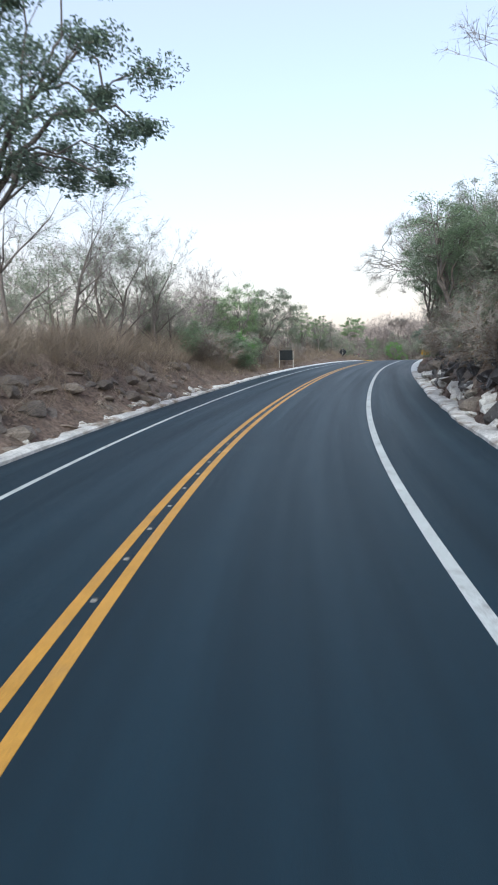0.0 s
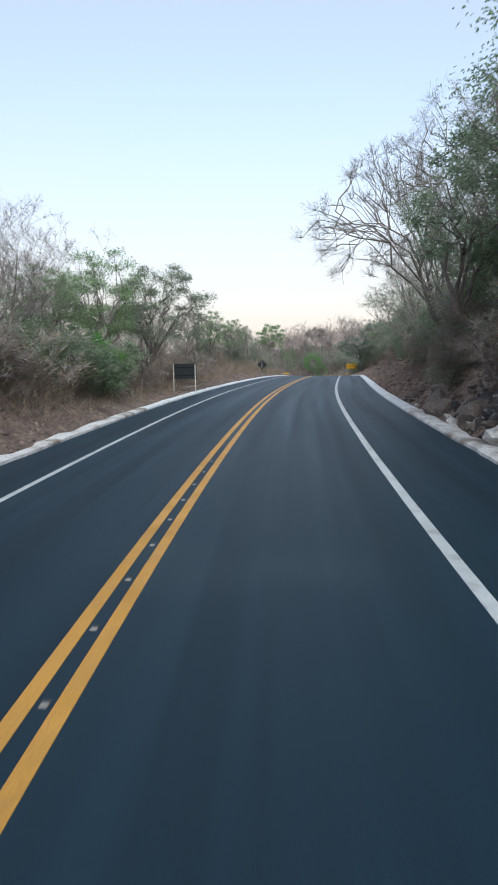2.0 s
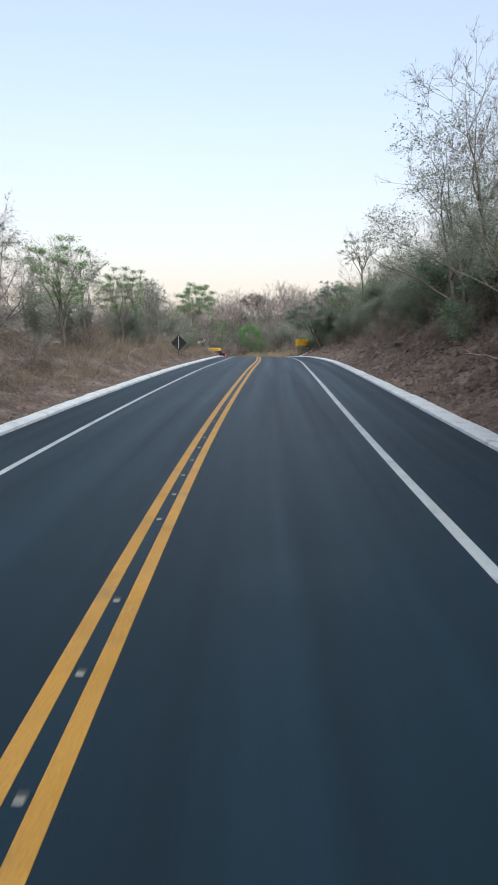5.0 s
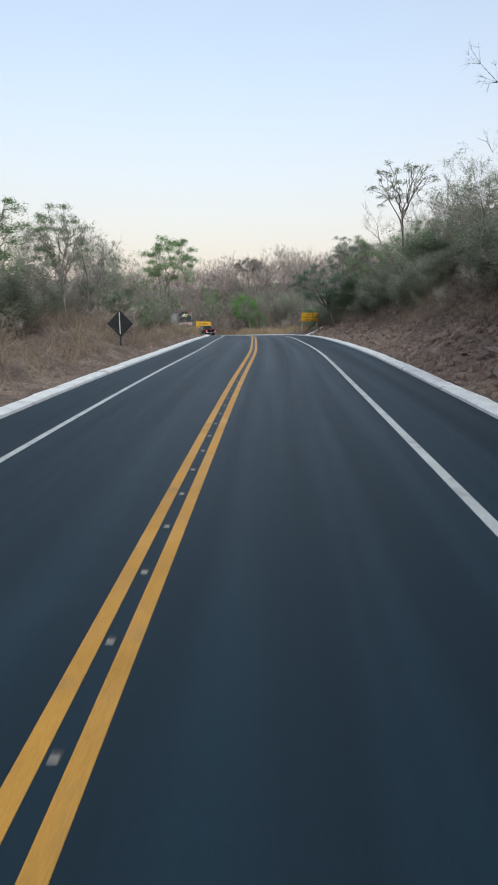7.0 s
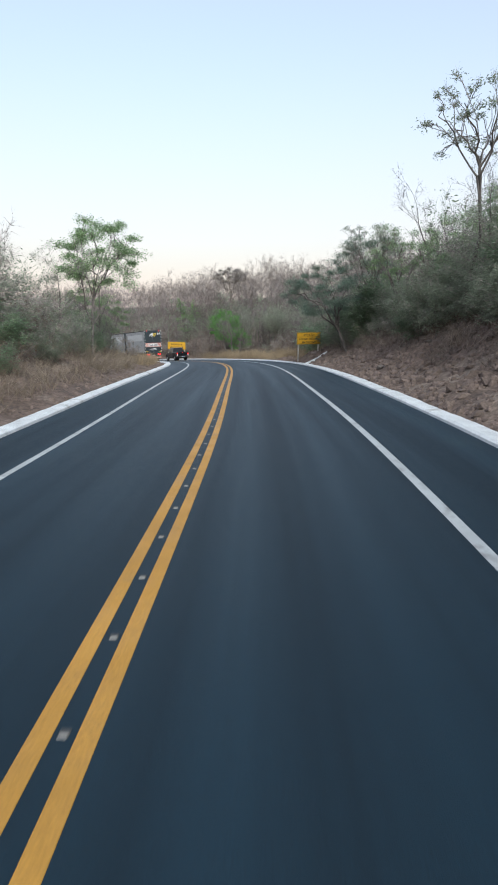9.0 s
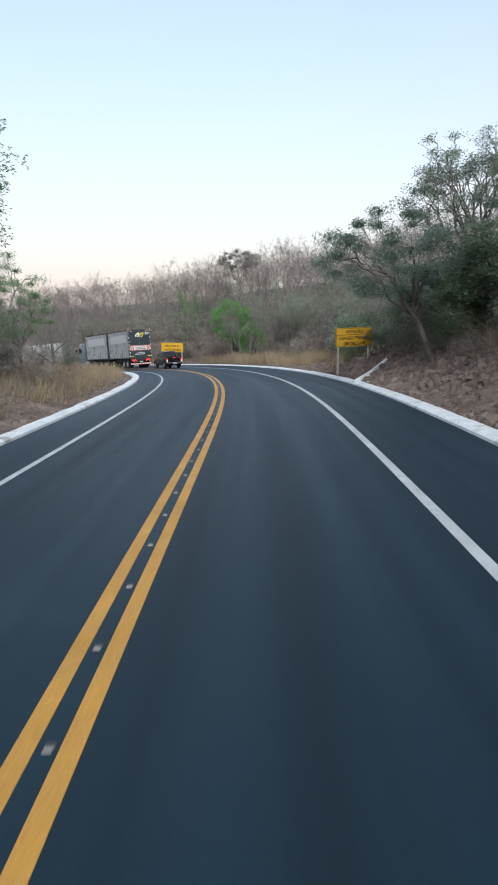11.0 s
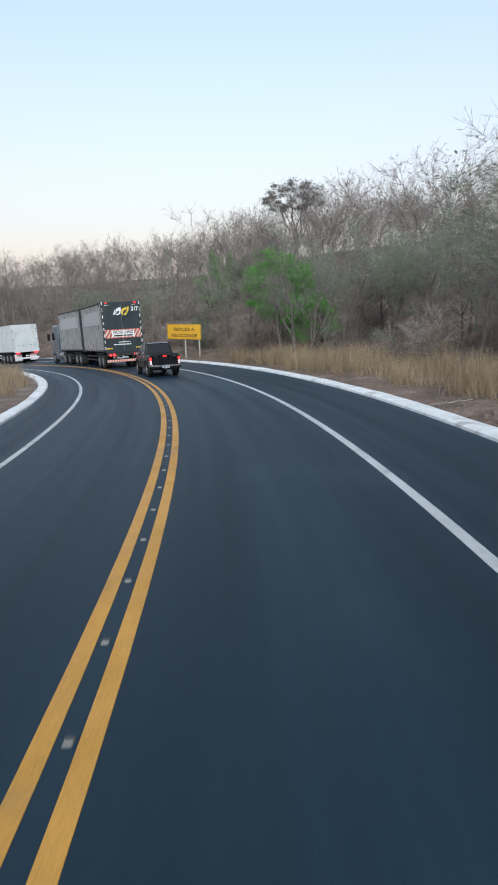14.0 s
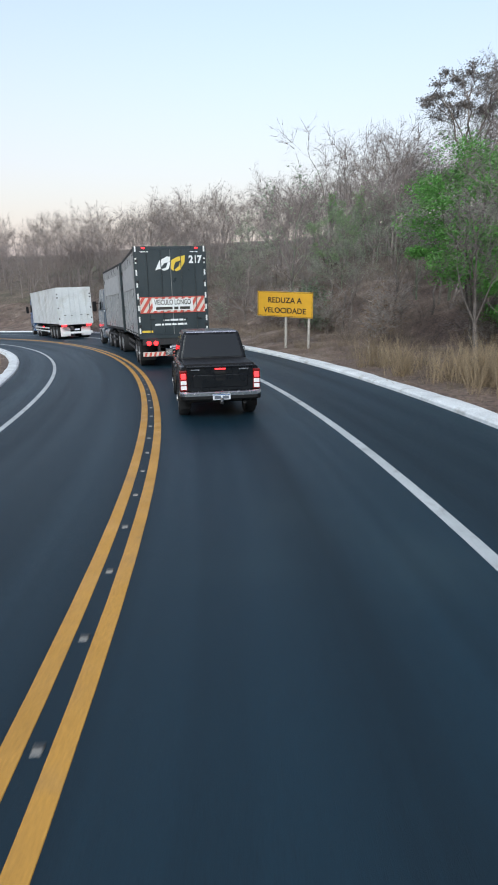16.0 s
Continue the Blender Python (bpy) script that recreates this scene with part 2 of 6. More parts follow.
def land(s, u, bank, seed):
    """Height over the road at u metres outside the kerb."""
    hb, wb, g = (np.interp(s, bank[:, 0], bank[:, k]) for k in (1, 2, 3))
    q = np.clip(u / wb, 0, 1)
    h = hb * (q * 0.55 + 0.45 * q * q * (3 - 2 * q)) + g * 46 * (1 - np.exp(-np.clip(u - wb, 0, None) / 46))
    rough = np.clip(u / 1.5, 0, 1)
    return h + rough * (0.22 * wavy(s, u, seed, 2.3) + 0.10 * wavy(s, u, seed + 1, 0.7)) * np.clip(hb, 0.25, 1.3) + np.clip((u - 6) / 20, 0, 1) * 1.1 * wavy(s, u, seed + 2, 17)


def land_r(s, l):
    return land(s, np.asarray(l) - KERB_WIDE - kerb_r(s), BANK_R, 3)


def land_l(s, l):
    return land(s, EDGE_L - np.asarray(l), BANK_L, 11)


ss = np.arange(-38.0, 320.0, 1.0)
road = tagged(new("road", ribbon("road", ss, [(KERB_L - 0.1, -0.03), (KERB_L + 0.02, 0.0), (-2.9, 0.0), (0, 0.0), (3.5, 0.0), (kerb_r(ss) - 0.02, 0.0), (kerb_r(ss) + 0.1, -0.03)], M_ASPHALT)),
              "dark smooth asphalt two-lane road with fresh markings", "road", kind="structure")
road_uv = road.data.uv_layers.new(name="UVMap")
_across = np.array([KERB_L - 0.1, KERB_L + 0.02, -2.9, 0, 3.5, 5.9, 6.05])
_uv = np.stack(np.broadcast_arrays(_across[None, :], ss[:, None]), -1).reshape(-1, 2)
_loop = np.empty(len(road.data.loops), dtype=np.int32)
road.data.loops.foreach_get("vertex_index", _loop)
road_uv.data.foreach_set("uv", _uv[_loop].astype(np.float32).ravel())
for nm, l, w, mt, lb in (("centre_line", -0.138, 0.137, M_YELLOW, "solid yellow painted centre line"), ("centre_line", 0.138, 0.137, M_YELLOW, "solid yellow painted centre line"),
                         ("edge_line", 3.49, 0.16, M_WHITE_LINE, "solid white painted edge line"), ("edge_line", -2.912, 0.12, M_WHITE_LINE, "solid white painted edge line")):
    tagged(new(nm, ribbon(nm, ss, [(l - w / 2, 0.001), (l - w / 2 + 0.004, 0.005), (l + w / 2 - 0.004, 0.005), (l + w / 2, 0.001)], mt)), lb, "road marking", kind="structure")


def kerb(side, edge, wide, seed, s):
    w = 0.05 * wavy(s, s * 0, seed, 1.3) + 0.03 * wavy(s, s * 0, seed + 1, 0.5)
    raw = np.clip((40 - s) / 8, 0, 1)
    prof = ((0.0, -0.04), (0.02, 0.055), (0.09, 0.095), (wide * 0.76, 0.10), (wide, 0.085), (wide + 0.12, -0.15))
    cols = []
    for k, (d, h) in enumerate(prof):
        loose = (0.4 if k >= 2 else 0.15) * (1 + 6 * raw)
        cols.append(on(s, edge + side * (d + loose * w), h + 0.12 * w * (k > 1) * (1 + 5 * raw)))
    return np.stack(cols, 1)


for s0, s1, mt, lb in ((-38.0, 43.0, M_KERB_ROUGH, "crumbled patchy whitewashed stone kerb along the road"), (43.0, 320.0, M_KERB, "whitewashed rough concrete kerb along the road")):
    s_ = np.arange(s0, s1 + 0.01, 0.25)
    tagged(new("kerb_right", sheet("kerb_right", kerb(1, kerb_r(s_), KERB_WIDE, 21, s_), mt, False)), lb, "kerb", kind="structure")
    tagged(new("kerb_left", sheet("kerb_left", kerb(-1, KERB_L, KERB_WIDE_L, 31, s_), mt, False)), lb, "kerb", kind="structure")

us = np.concatenate([np.arange(-0.05, 3, 0.25), np.arange(3, 8, 0.4), np.arange(8, 15.1, 1.0)])
vs = np.arange(-38.0, 320.0, 0.5)
VERGE = {}
dip = -0.9 * np.clip((us - 12.5) / 2, 0, 1)
for nm, side, edge, fn in (("verge_right", 1, EDGE_R, land_r), ("verge_left", -1, EDGE_L, land_l)):
    l = (kerb_r(vs)[:, None] + KERB_WIDE if side > 0 else edge) + side * us[None, :] + 0 * vs[:, None]
    h = fn(vs[:, None] + 0 * l, l) + dip[None, :]
    h[:, 0] = -0.1
    VERGE[side] = tagged(new(nm, sheet(nm, on(vs[:, None], l, h), M_EARTH)), "bare brown earth bank with leaf litter beside the road", "bank", kind="structure")


def road_of(x, y):
    """s and l of the nearest piece of road."""
    d = (x[..., None] - ROAD_X[::4]) ** 2 + (y[..., None] - ROAD_Y[::4]) ** 2
    j = d.argmin(-1) * 4
    t = ROAD_TURN[j]
    ds = -(x - ROAD_X[j]) * np.sin(t) + (y - ROAD_Y[j]) * np.cos(t)
    return SG[j] + np.clip(ds, -3, 3), (x - ROAD_X[j]) * np.cos(t) + (y - ROAD_Y[j]) * np.sin(t)


def spaced(lo, hi, step, reach):
    mid = np.arange(lo, hi + 0.1, step)
    out, d = [], step
    while sum(out) < reach:
        d *= 1.35
        out.append(d)
    far = np.cumsum(out)
    return np.concatenate([lo - far[::-1], mid, hi + far])


gx, gy = np.meshgrid(spaced(-130, 150, 3.0, 3500), spaced(-60, 330, 3.0, 3500), indexing="ij")
g_s, g_l = road_of(gx, gy)
g_u = np.where(g_l > 0, g_l - EDGE_R, EDGE_L - g_l)
g_h = np.where(g_l > 0, land_r(g_s, g_l), land_l(g_s, g_l)) + np.interp(g_s, SG, ROAD_Z)
for _ in range(3):
    pad = np.pad(g_h, 1, mode="edge")
    soft_h = (pad[:-2, 1:-1] + pad[2:, 1:-1] + pad[1:-1, :-2] + pad[1:-1, 2:] + 2 * g_h) / 6
    g_h = np.where(g_u > 22, soft_h, g_h)
g_h -= 1.6 * np.clip((13.0 - g_u) / 4, 0, 1)
tagged(new("ground", sheet("ground", np.stack([gx, gy, g_h], -1), M_GROUND)), "dry forest floor covered with brown leaf litter", "ground", kind="structure")

# ---------------------------------------------------------------- shapes for things
def part(name, bm, mat, parent, label=""):
    """One mesh object under a thing or a part."""
    me = bpy.data.meshes.new(name)
    bm.to_mesh(me)
    bm.free()
    for m in (mat if isinstance(mat, (list, tuple)) else (mat,)):
        me.materials.append(m)
    ob = new(name, me)
    ob.parent = parent
    return tagged(ob, label)


def thing(name, label, category, group="", kind=""):
    return tagged(new(name), label, category, group, kind)


def hexa(lo, hi, z0, z1, bevel=0.01, seg=2):
    """A block between a lower rectangle (x0, x1, y0, y1) at z0 and an upper one at z1, edges rounded."""
    bm = bmesh.new()
    v = []
    for (x0, x1, y0, y1), z in ((lo, z0), (hi, z1)):
        v += [bm.verts.new(c) for c in ((x0, y0, z), (x1, y0, z), (x1, y1, z), (x0, y1, z))]
    for f in ((3, 2, 1, 0), (4, 5, 6, 7), (0, 1, 5, 4), (1, 2, 6, 5), (2, 3, 7, 6), (3, 0, 4, 7)):
        bm.faces.new([v[i] for i in f])
    if bevel:
        bmesh.ops.bevel(bm, geom=bm.edges[:], offset=bevel, segments=seg, profile=0.5, affect="EDGES")
    return bm


def block(x0, x1, y0, y1, z0, z1, bevel=0.01, seg=2):
    return hexa((x0, x1, y0, y1), (x0, x1, y0, y1), z0, z1, bevel, seg)


def drum(x, y, z, r, length, axis="x", n=24, bevel=0.0, r2=None):
    bm = bmesh.new()
    bmesh.ops.create_cone(bm, cap_ends=True, segments=n, radius1=r, radius2=r if r2 is None else r2, depth=length)
    if bevel:
        bmesh.ops.bevel(bm, geom=[e for e in bm.edges if len(e.link_faces) == 2 and any(len(f.verts) > 4 for f in e.link_faces)], offset=bevel, segments=2, affect="EDGES")
    rot = {"x": Matrix.Rotation(math.pi / 2, 4, "Y"), "y": Matrix.Rotation(-math.pi / 2, 4, "X"), "z": Matrix()}[axis]
    bmesh.ops.transform(bm, matrix=Matrix.Translation((x, y, z)) @ rot, verts=bm.verts)
    return bm


def joined(*bms):
    out = bmesh.new()
    for b in bms:
        me = bpy.data.meshes.new("tmp")
        b.to_mesh(me)
        b.free()
        out.from_mesh(me)
        bpy.data.meshes.remove(me)
    return out


def plate(points, y, thick=0.004):
    """A thin plate facing back (-y) with the outline points (x, z)."""
    bm = bmesh.new()
    a = [bm.verts.new((x, y, z)) for x, z in points]
    b = [bm.verts.new((x, y - thick, z)) for x, z in points]
    n = len(points)
    bm.faces.new(b)
    bm.faces.new(a[::-1])
    for i in range(n):
        bm.faces.new((a[i], a[(i + 1) % n], b[(i + 1) % n], b[i]))
    bmesh.ops.recalc_face_normals(bm, faces=bm.faces[:])
    return bm


def lettering(text, size, mat, parent, x, y, z, name="lettering", thick=0.002, wide=None, bold=0.02):
    """Raised letters facing back (-y), centred on x."""
    cu = bpy.data.curves.new(name, "FONT")
    cu.body, cu.size, cu.extrude, cu.align_x, cu.offset = text, size, thick, "CENTER", size * bold
    tmp = bpy.data.objects.new("tmp", cu)
    scene.collection.objects.link(tmp)
    bpy.context.view_layer.update()
    me = bpy.data.meshes.new_from_object(tmp)
    bpy.data.objects.remove(tmp)
    bpy.data.curves.remove(cu)
    me.name = name
    xs = [v.co.x for v in me.vertices]
    k = wide / (max(xs) - min(xs)) if wide else 1.0
    me.transform(Matrix.Translation((x, y, z)) @ Matrix.Rotation(math.pi / 2, 4, "X") @ Matrix.Diagonal((k, 1, 1, 1)))
    me.materials.append(mat)
    ob = new(name, me)
    ob.parent = parent
    return ob


M_SIGN = material("yellow_sign_sheeting", (0.68, 0.38, 0.03), 0.45, vary=0.08, scale=2)
M_SIGN_DARK = material("sign_back", (0.022, 0.025, 0.028), 0.85, vary=0.15, scale=3, shine=0.2)
M_INK = material("black_sign_lettering", (0.03, 0.025, 0.02), 0.5, vary=0.1, scale=8)
M_POST = material("weathered_pale_post", (0.45, 0.42, 0.38), 0.8, vary=0.2, scale=4, fine=0.2, fine_scale=40)
M_STUD = material("stud_body", (0.085, 0.085, 0.08), 0.6, vary=0.2, scale=20)
M_GLASS_BEAD = material("stud_reflector", (0.3, 0.29, 0.27), 0.2)
M_STONE = material("bank_rock", (0.175, 0.15, 0.13), 0.9, vary=0.3, scale=1.5, fine=0.3, fine_scale=12, bump=0.8, bump_scale=8, per_object=0.2,
                   second=(0.12, 0.10, 0.085), second_amount=0.5, second_scale=1.0)
M_WHITED_STONE = material("whitewashed_rock", (0.62, 0.61, 0.58), 0.9, vary=0.2, scale=2, fine=0.2, fine_scale=12, bump=0.6, bump_scale=8,
                          second=(0.24, 0.21, 0.18), second_amount=0.55, second_scale=1.6)

# studs between the yellow lines
stud = thing("road_stud", "small grey reflective road stud between the yellow lines", "road stud", "studs along the centre line")
part("body", hexa((-0.037, 0.037, -0.036, 0.036), (-0.027, 0.027, -0.018, 0.018), 0.0, 0.016, 0.004, 1), M_STUD, stud)
part("reflector", hexa((-0.028, 0.028, -0.0375, -0.032), (-0.025, 0.025, -0.024, -0.019), 0.002, 0.0135, 0.0, 1), M_GLASS_BEAD, stud, "clear reflector")
stud_rng = random.Random(2)
stud.matrix_basis = place(-4.525, 0, 0.0)
for k in range(1, 225):
    if stud_rng.random() < 0.04:
        continue
    copy_thing(stud, place(-4.525 + 1.075 * k, stud_rng.uniform(-0.012, 0.012), 0.0, stud_rng.uniform(-4, 4)))


def road_sign(name, label, p0, p1, top, tall, lines, rule=None, posts=(-0.42, 0.42)):
    """A yellow board on two posts between two places (s, l), lettered on its back-facing side."""
    a, b = Vector(on(*p0)), Vector(on(*p1))
    mid, d = (a + b) / 2, b - a
    wide = Vector((d.x, d.y, 0)).length
    sg = thing(name, label, "road sign")
    z = float(np.interp((p0[0] + p1[0]) / 2, SG, ROAD_Z))
    sg.matrix_basis = pose(mid.x, mid.y, z, 0, 0, math.degrees(math.atan2(d.y, d.x)))
    part("board", block(-wide / 2, wide / 2, 0, 0.02, top - tall, top, 0.006, 2), M_SIGN, sg)
    part("border", joined(*[block(x0, x1, -0.003, 0.001, z0, z1, 0) for x0, x1, z0, z1 in (
        (-wide / 2 + 0.03, wide / 2 - 0.03, top - 0.045, top - 0.03), (-wide / 2 + 0.03, wide / 2 - 0.03, top - tall + 0.03, top - tall + 0.045),
        (-wide / 2 + 0.03, -wide / 2 + 0.045, top - tall + 0.045, top - 0.045), (wide / 2 - 0.045, wide / 2 - 0.03, top - tall + 0.045, top - 0.045))]), M_INK, sg, "thin dark border line")
    if rule:
        part("rule", block(-wide / 2 + 0.045, wide / 2 - 0.045, -0.003, 0.001, top - rule - 0.012, top - rule + 0.012, 0), M_INK, sg)
    for text, zt, size, w in lines:
        lettering(text, size, M_INK, sg, 0, -0.003, top - zt, wide=w)
    for x in (wide * posts[0], wide * posts[1]):
        s, l = p0[0] + (p1[0] - p0[0]) * (x / wide + 0.5), p0[1] + (p1[1] - p0[1]) * (x / wide + 0.5)
        foot = float(np.interp(s, SG, ROAD_Z) + land_r(s, l)) - z - 0.3
        part("post", block(x - 0.05, x + 0.05, 0.022, 0.11, foot, top - 0.04, 0.008, 1), M_POST, sg, "pale wooden post")
    return sg


road_sign("warning_sign", "yellow rectangular warning sign on two pale posts", (135.4, 6.75), (136.3, 9.15), 2.68, 1.03,
          (("ATENÇÃO", 0.30, 0.24, 1.22), ("LONGO TRECHO", 0.64, 0.24, 2.08), ("EM DECLIVE", 0.95, 0.24, 1.5)), rule=0.38)
road_sign("speed_sign", "yellow rectangular speed advice sign on two posts", (178.9, 7.0), (176.6, 8.8), 2.76, 1.18,
          (("REDUZA A", 0.52, 0.36, 1.9), ("VELOCIDADE", 1.0, 0.36, 2.4)), posts=(0.02, 0.43))

# the dark back of a board for the other lane
bd = thing("sign_board", "dark back of a rectangular road sign on two thin posts", "road sign")
bd.matrix_basis = place(53.3, -5.2, 0.0, -14)
part("board", block(-0.74, 0.74, 0, 0.02, 0.82, 1.70, 0.006), M_SIGN_DARK, bd)
for x in (-0.72, 0.68):
    part("post", block(x - 0.025, x + 0.025, -0.05, -0.002, -0.1, 1.66, 0.006, 1), M_POST, bd, "thin pale post")
for z in (1.05, 1.5):
    part("rail", block(-0.68, 0.65, -0.03, -0.001, z - 0.02, z + 0.02, 0.004, 1), M_SIGN_DARK, bd)

# the dark back of a diamond sign
dm = thing("diamond_sign", "dark back of a diamond road sign on a thin post", "road sign")
dm.matrix_basis = place(92.5, -6.1, 0.0, -4)
part("board", plate([(0, 0.80), (0.62, 1.42), (0, 2.04), (-0.62, 1.42)], 0.02, 0.012), M_SIGN_DARK, dm)
base = float(land_l(92.5, -6.1))
part("post", block(-0.025, 0.025, -0.05, -0.0, base - 0.2, 1.98, 0.006, 1), M_SIGN_DARK, dm, "dark square post")
part("strip", block(-0.022, 0.022, -0.054, -0.051, 0.95, 1.96, 0), M_POST, dm, "pale painted strip")
part("bracket", block(-0.3, 0.3, -0.012, 0.01, 1.40, 1.44, 0.003, 1), M_SIGN_DARK, dm)

# concrete side drain that joins the kerb
dr_s = np.linspace(0, 1, 9)
prof = np.array([(-0.45, -0.2), (-0.42, 0.14), (-0.28, 0.15), (-0.2, 0.02), (0.2, 0.02), (0.28, 0.15), (0.42, 0.14), (0.45, -0.2)])
path = on(129.8 + 4.6 * dr_s, 6.5 + 4.4 * dr_s ** 1.2, -0.04)
rows_ = []
for i, p in enumerate(path):
    s_, l_ = 129.8 + 4.6 * dr_s[i], 6.5 + 4.4 * dr_s[i] ** 1.2
    d = path[min(i + 1, 8)] - path[max(i - 1, 0)]
    d[2] = 0
    d /= np.linalg.norm(d)
    up = max(0.0, float(land_r(s_, l_))) * 0.85 if l_ > EDGE_R else 0.0
    rows_.append([(p[0] + d[1] * a, p[1] - d[0] * a, p[2] + up + b) for a, b in prof])
tagged(new("drain_channel", sheet("drain_channel", np.array(rows_), M_KERB, False)), "whitewashed concrete drain channel joining the kerb", "drain", kind="structure")

# ---------------------------------------------------------------- vehicles
M_TYRE = material("tyre_rubber", (0.018, 0.018, 0.019), 0.85, vary=0.15, scale=12)
M_RIM = material("wheel_steel", (0.32, 0.32, 0.33), 0.45, metal=0.7, vary=0.15, scale=6)
M_CHASSIS = material("chassis_black", (0.022, 0.022, 0.024), 0.7, vary=0.2, scale=5)
M_TRUCK_DARK = material("dark_grey_trailer_paint", (0.030, 0.040, 0.046), 0.38, vary=0.12, scale=1.2, fine=0.08, fine_scale=20)
# grey side paint, lightened to hold the sheen of the sky
M_TRUCK_SIDE = material("sky_sheen_grey_side", (0.27, 0.28, 0.29), 0.32, vary=0.12, scale=1.0, fine=0.08, fine_scale=20)
M_TRUCK_WHITE = material("white_trailer_paint", (0.62, 0.64, 0.65), 0.4, vary=0.08, scale=0.8, fine=0.06, fine_scale=15, second=(0.48, 0.48, 0.46), second_amount=0.3, second_scale=0.7)
M_CAB_BLUE = material("blue_cab_paint", (0.06, 0.14, 0.30), 0.3, vary=0.08, scale=2, coat=0.5)
M_CAB_GREY = material("pale_cab_paint", (0.09, 0.11, 0.14), 0.3, vary=0.08, scale=2, coat=0.5)
M_BLACK_PAINT = material("black_car_paint", (0.006, 0.007, 0.009), 0.28, vary=0.06, scale=2, coat=0.15, shine=0.25)
M_BLACK_PLASTIC = material("black_plastic", (0.011, 0.011, 0.012), 0.6, vary=0.15, scale=10, shine=0.2)
M_CHROME = material("chrome", (0.62, 0.63, 0.65), 0.18, metal=1.0, vary=0.05, scale=8)
M_RED_WHITE = material("white_warning_sheeting", (0.62, 0.56, 0.50), 0.5, vary=0.08, scale=4)
M_RED = material("red_warning_sheeting", (0.50, 0.085, 0.06), 0.5, vary=0.08, scale=4)
M_WHITE_PAINT = material("white_lettering", (0.75, 0.76, 0.76), 0.45, vary=0.05, scale=5)
M_YELLOW_PAINT = material("yellow_emblem", (0.70, 0.50, 0.05), 0.45, vary=0.05, scale=5)
M_TAPE = material("reflective_tape", (0.72, 0.72, 0.70), 0.3, vary=0.1, scale=10)
M_LAMP_LIT = material("lit_red_lamp", (1.0, 0.02, 0.022), 0.25, emit=1.6)
M_LAMP_RED = material("red_lamp_lens", (0.16, 0.008, 0.008), 0.2)
M_LAMP_CLEAR = material("clear_lamp_lens", (0.78, 0.77, 0.77), 0.15, vary=0.05, scale=9)
M_PLATE = material("number_plate", (0.66, 0.68, 0.72), 0.4, vary=0.05, scale=9)
M_PLATE_BAR = material("plate_marks", (0.10, 0.11, 0.14), 0.5, vary=0.05, scale=9)
M_GLASS = material("dark_window_glass", (0.014, 0.016, 0.018), 0.1, shine=0.5)
M_SIDE_LETTER = material("faded_side_lettering", (0.42, 0.43, 0.44), 0.5, vary=0.1, scale=3)


def wheel(parent, x, y, r, wide, name="wheel", dual=False):
    """A tyre with a rim and hub; x is the outer face's side."""
    side = 1 if x > 0 else -1
    ty = part(name, drum(x - side * wide / 2, y, r, r, wide, "x", 28, 0.03), M_TYRE, parent)
    part("rim", drum(x - side * 0.01, y, r, r * 0.58, 0.03, "x", 20, 0.008), M_RIM, ty)
    part("hub", drum(x + side * 0.012, y, r, r * 0.2, 0.05, "x", 12, 0.006), M_RIM, ty)
    return ty


def trailer_box(truck, y0, length, z0, z1, body, side_mat, half=1.3):
    """A boxed load body with corner posts, side ribs and rear doors; y0 is its rear."""
    bx = part("load_box", block(-half, half, y0, y0 + length, z0, z1, 0.025), side_mat, truck)
    for x in (-half, half):
        for y in np.arange(y0 + 0.6, y0 + length - 0.3, 0.62):
            part("rib", block(x - 0.012, x + 0.012, y - 0.03, y + 0.03, z0 + 0.12, z1 - 0.12, 0.004, 1), side_mat, bx)
        part("bottom_rail", block(x - 0.02, x + 0.02, y0, y0 + length, z0, z0 + 0.12, 0.006, 1), M_CHASSIS if body is M_TRUCK_DARK else body, bx)
        part("top_rail", block(x - 0.02, x + 0.02, y0, y0 + length, z1 - 0.1, z1, 0.006, 1), M_CHASSIS if body is M_TRUCK_DARK else body, bx)
    return bx


def rear_doors(truck, y0, z0, z1, mat, half=1.3):
    for x0, x1 in ((-half + 0.05, -0.012), (0.012, half - 0.05)):
        d = part("door", block(x0, x1, y0 - 0.035, y0 + 0.01, z0 + 0.06, z1 - 0.1, 0.012), mat, truck)
        for f in (0.3, 0.72):
            xr = x0 + (x1 - x0) * f
            part("lock_rod", drum(xr, y0 - 0.06, (z0 + z1) / 2, 0.016, z1 - z0 - 0.25, "z", 8), mat, d)
            part("handle", block(xr - 0.02, xr + 0.16, y0 - 0.085, y0 - 0.05, z0 + 0.62, z0 + 0.66, 0.006, 1), M_CHASSIS, d)
        for z in (z0 + 0.4, z0 + 1.2, z0 + 2.0, z1 - 0.5):
            xh = x0 if x0 < -0.5 else x1
            part("hinge", block(xh - 0.05, xh + 0.05, y0 - 0.055, y0 - 0.03, z - 0.05, z + 0.05, 0.006, 1), M_CHASSIS, d)
    for x in (-half, half):
        part("corner_post", block(x - 0.05, x + 0.05, y0 - 0.03, y0 + 0.05, z0, z1, 0.008, 1), mat, truck)
    part("header", block(-half, half, y0 - 0.03, y0 + 0.05, z1 - 0.1, z1 + 0.01, 0.008, 1), mat, truck)
    part("sill", block(-half, half, y0 - 0.04, y0 + 0.05, z0 - 0.08, z0 + 0.06, 0.008, 1), mat, truck)


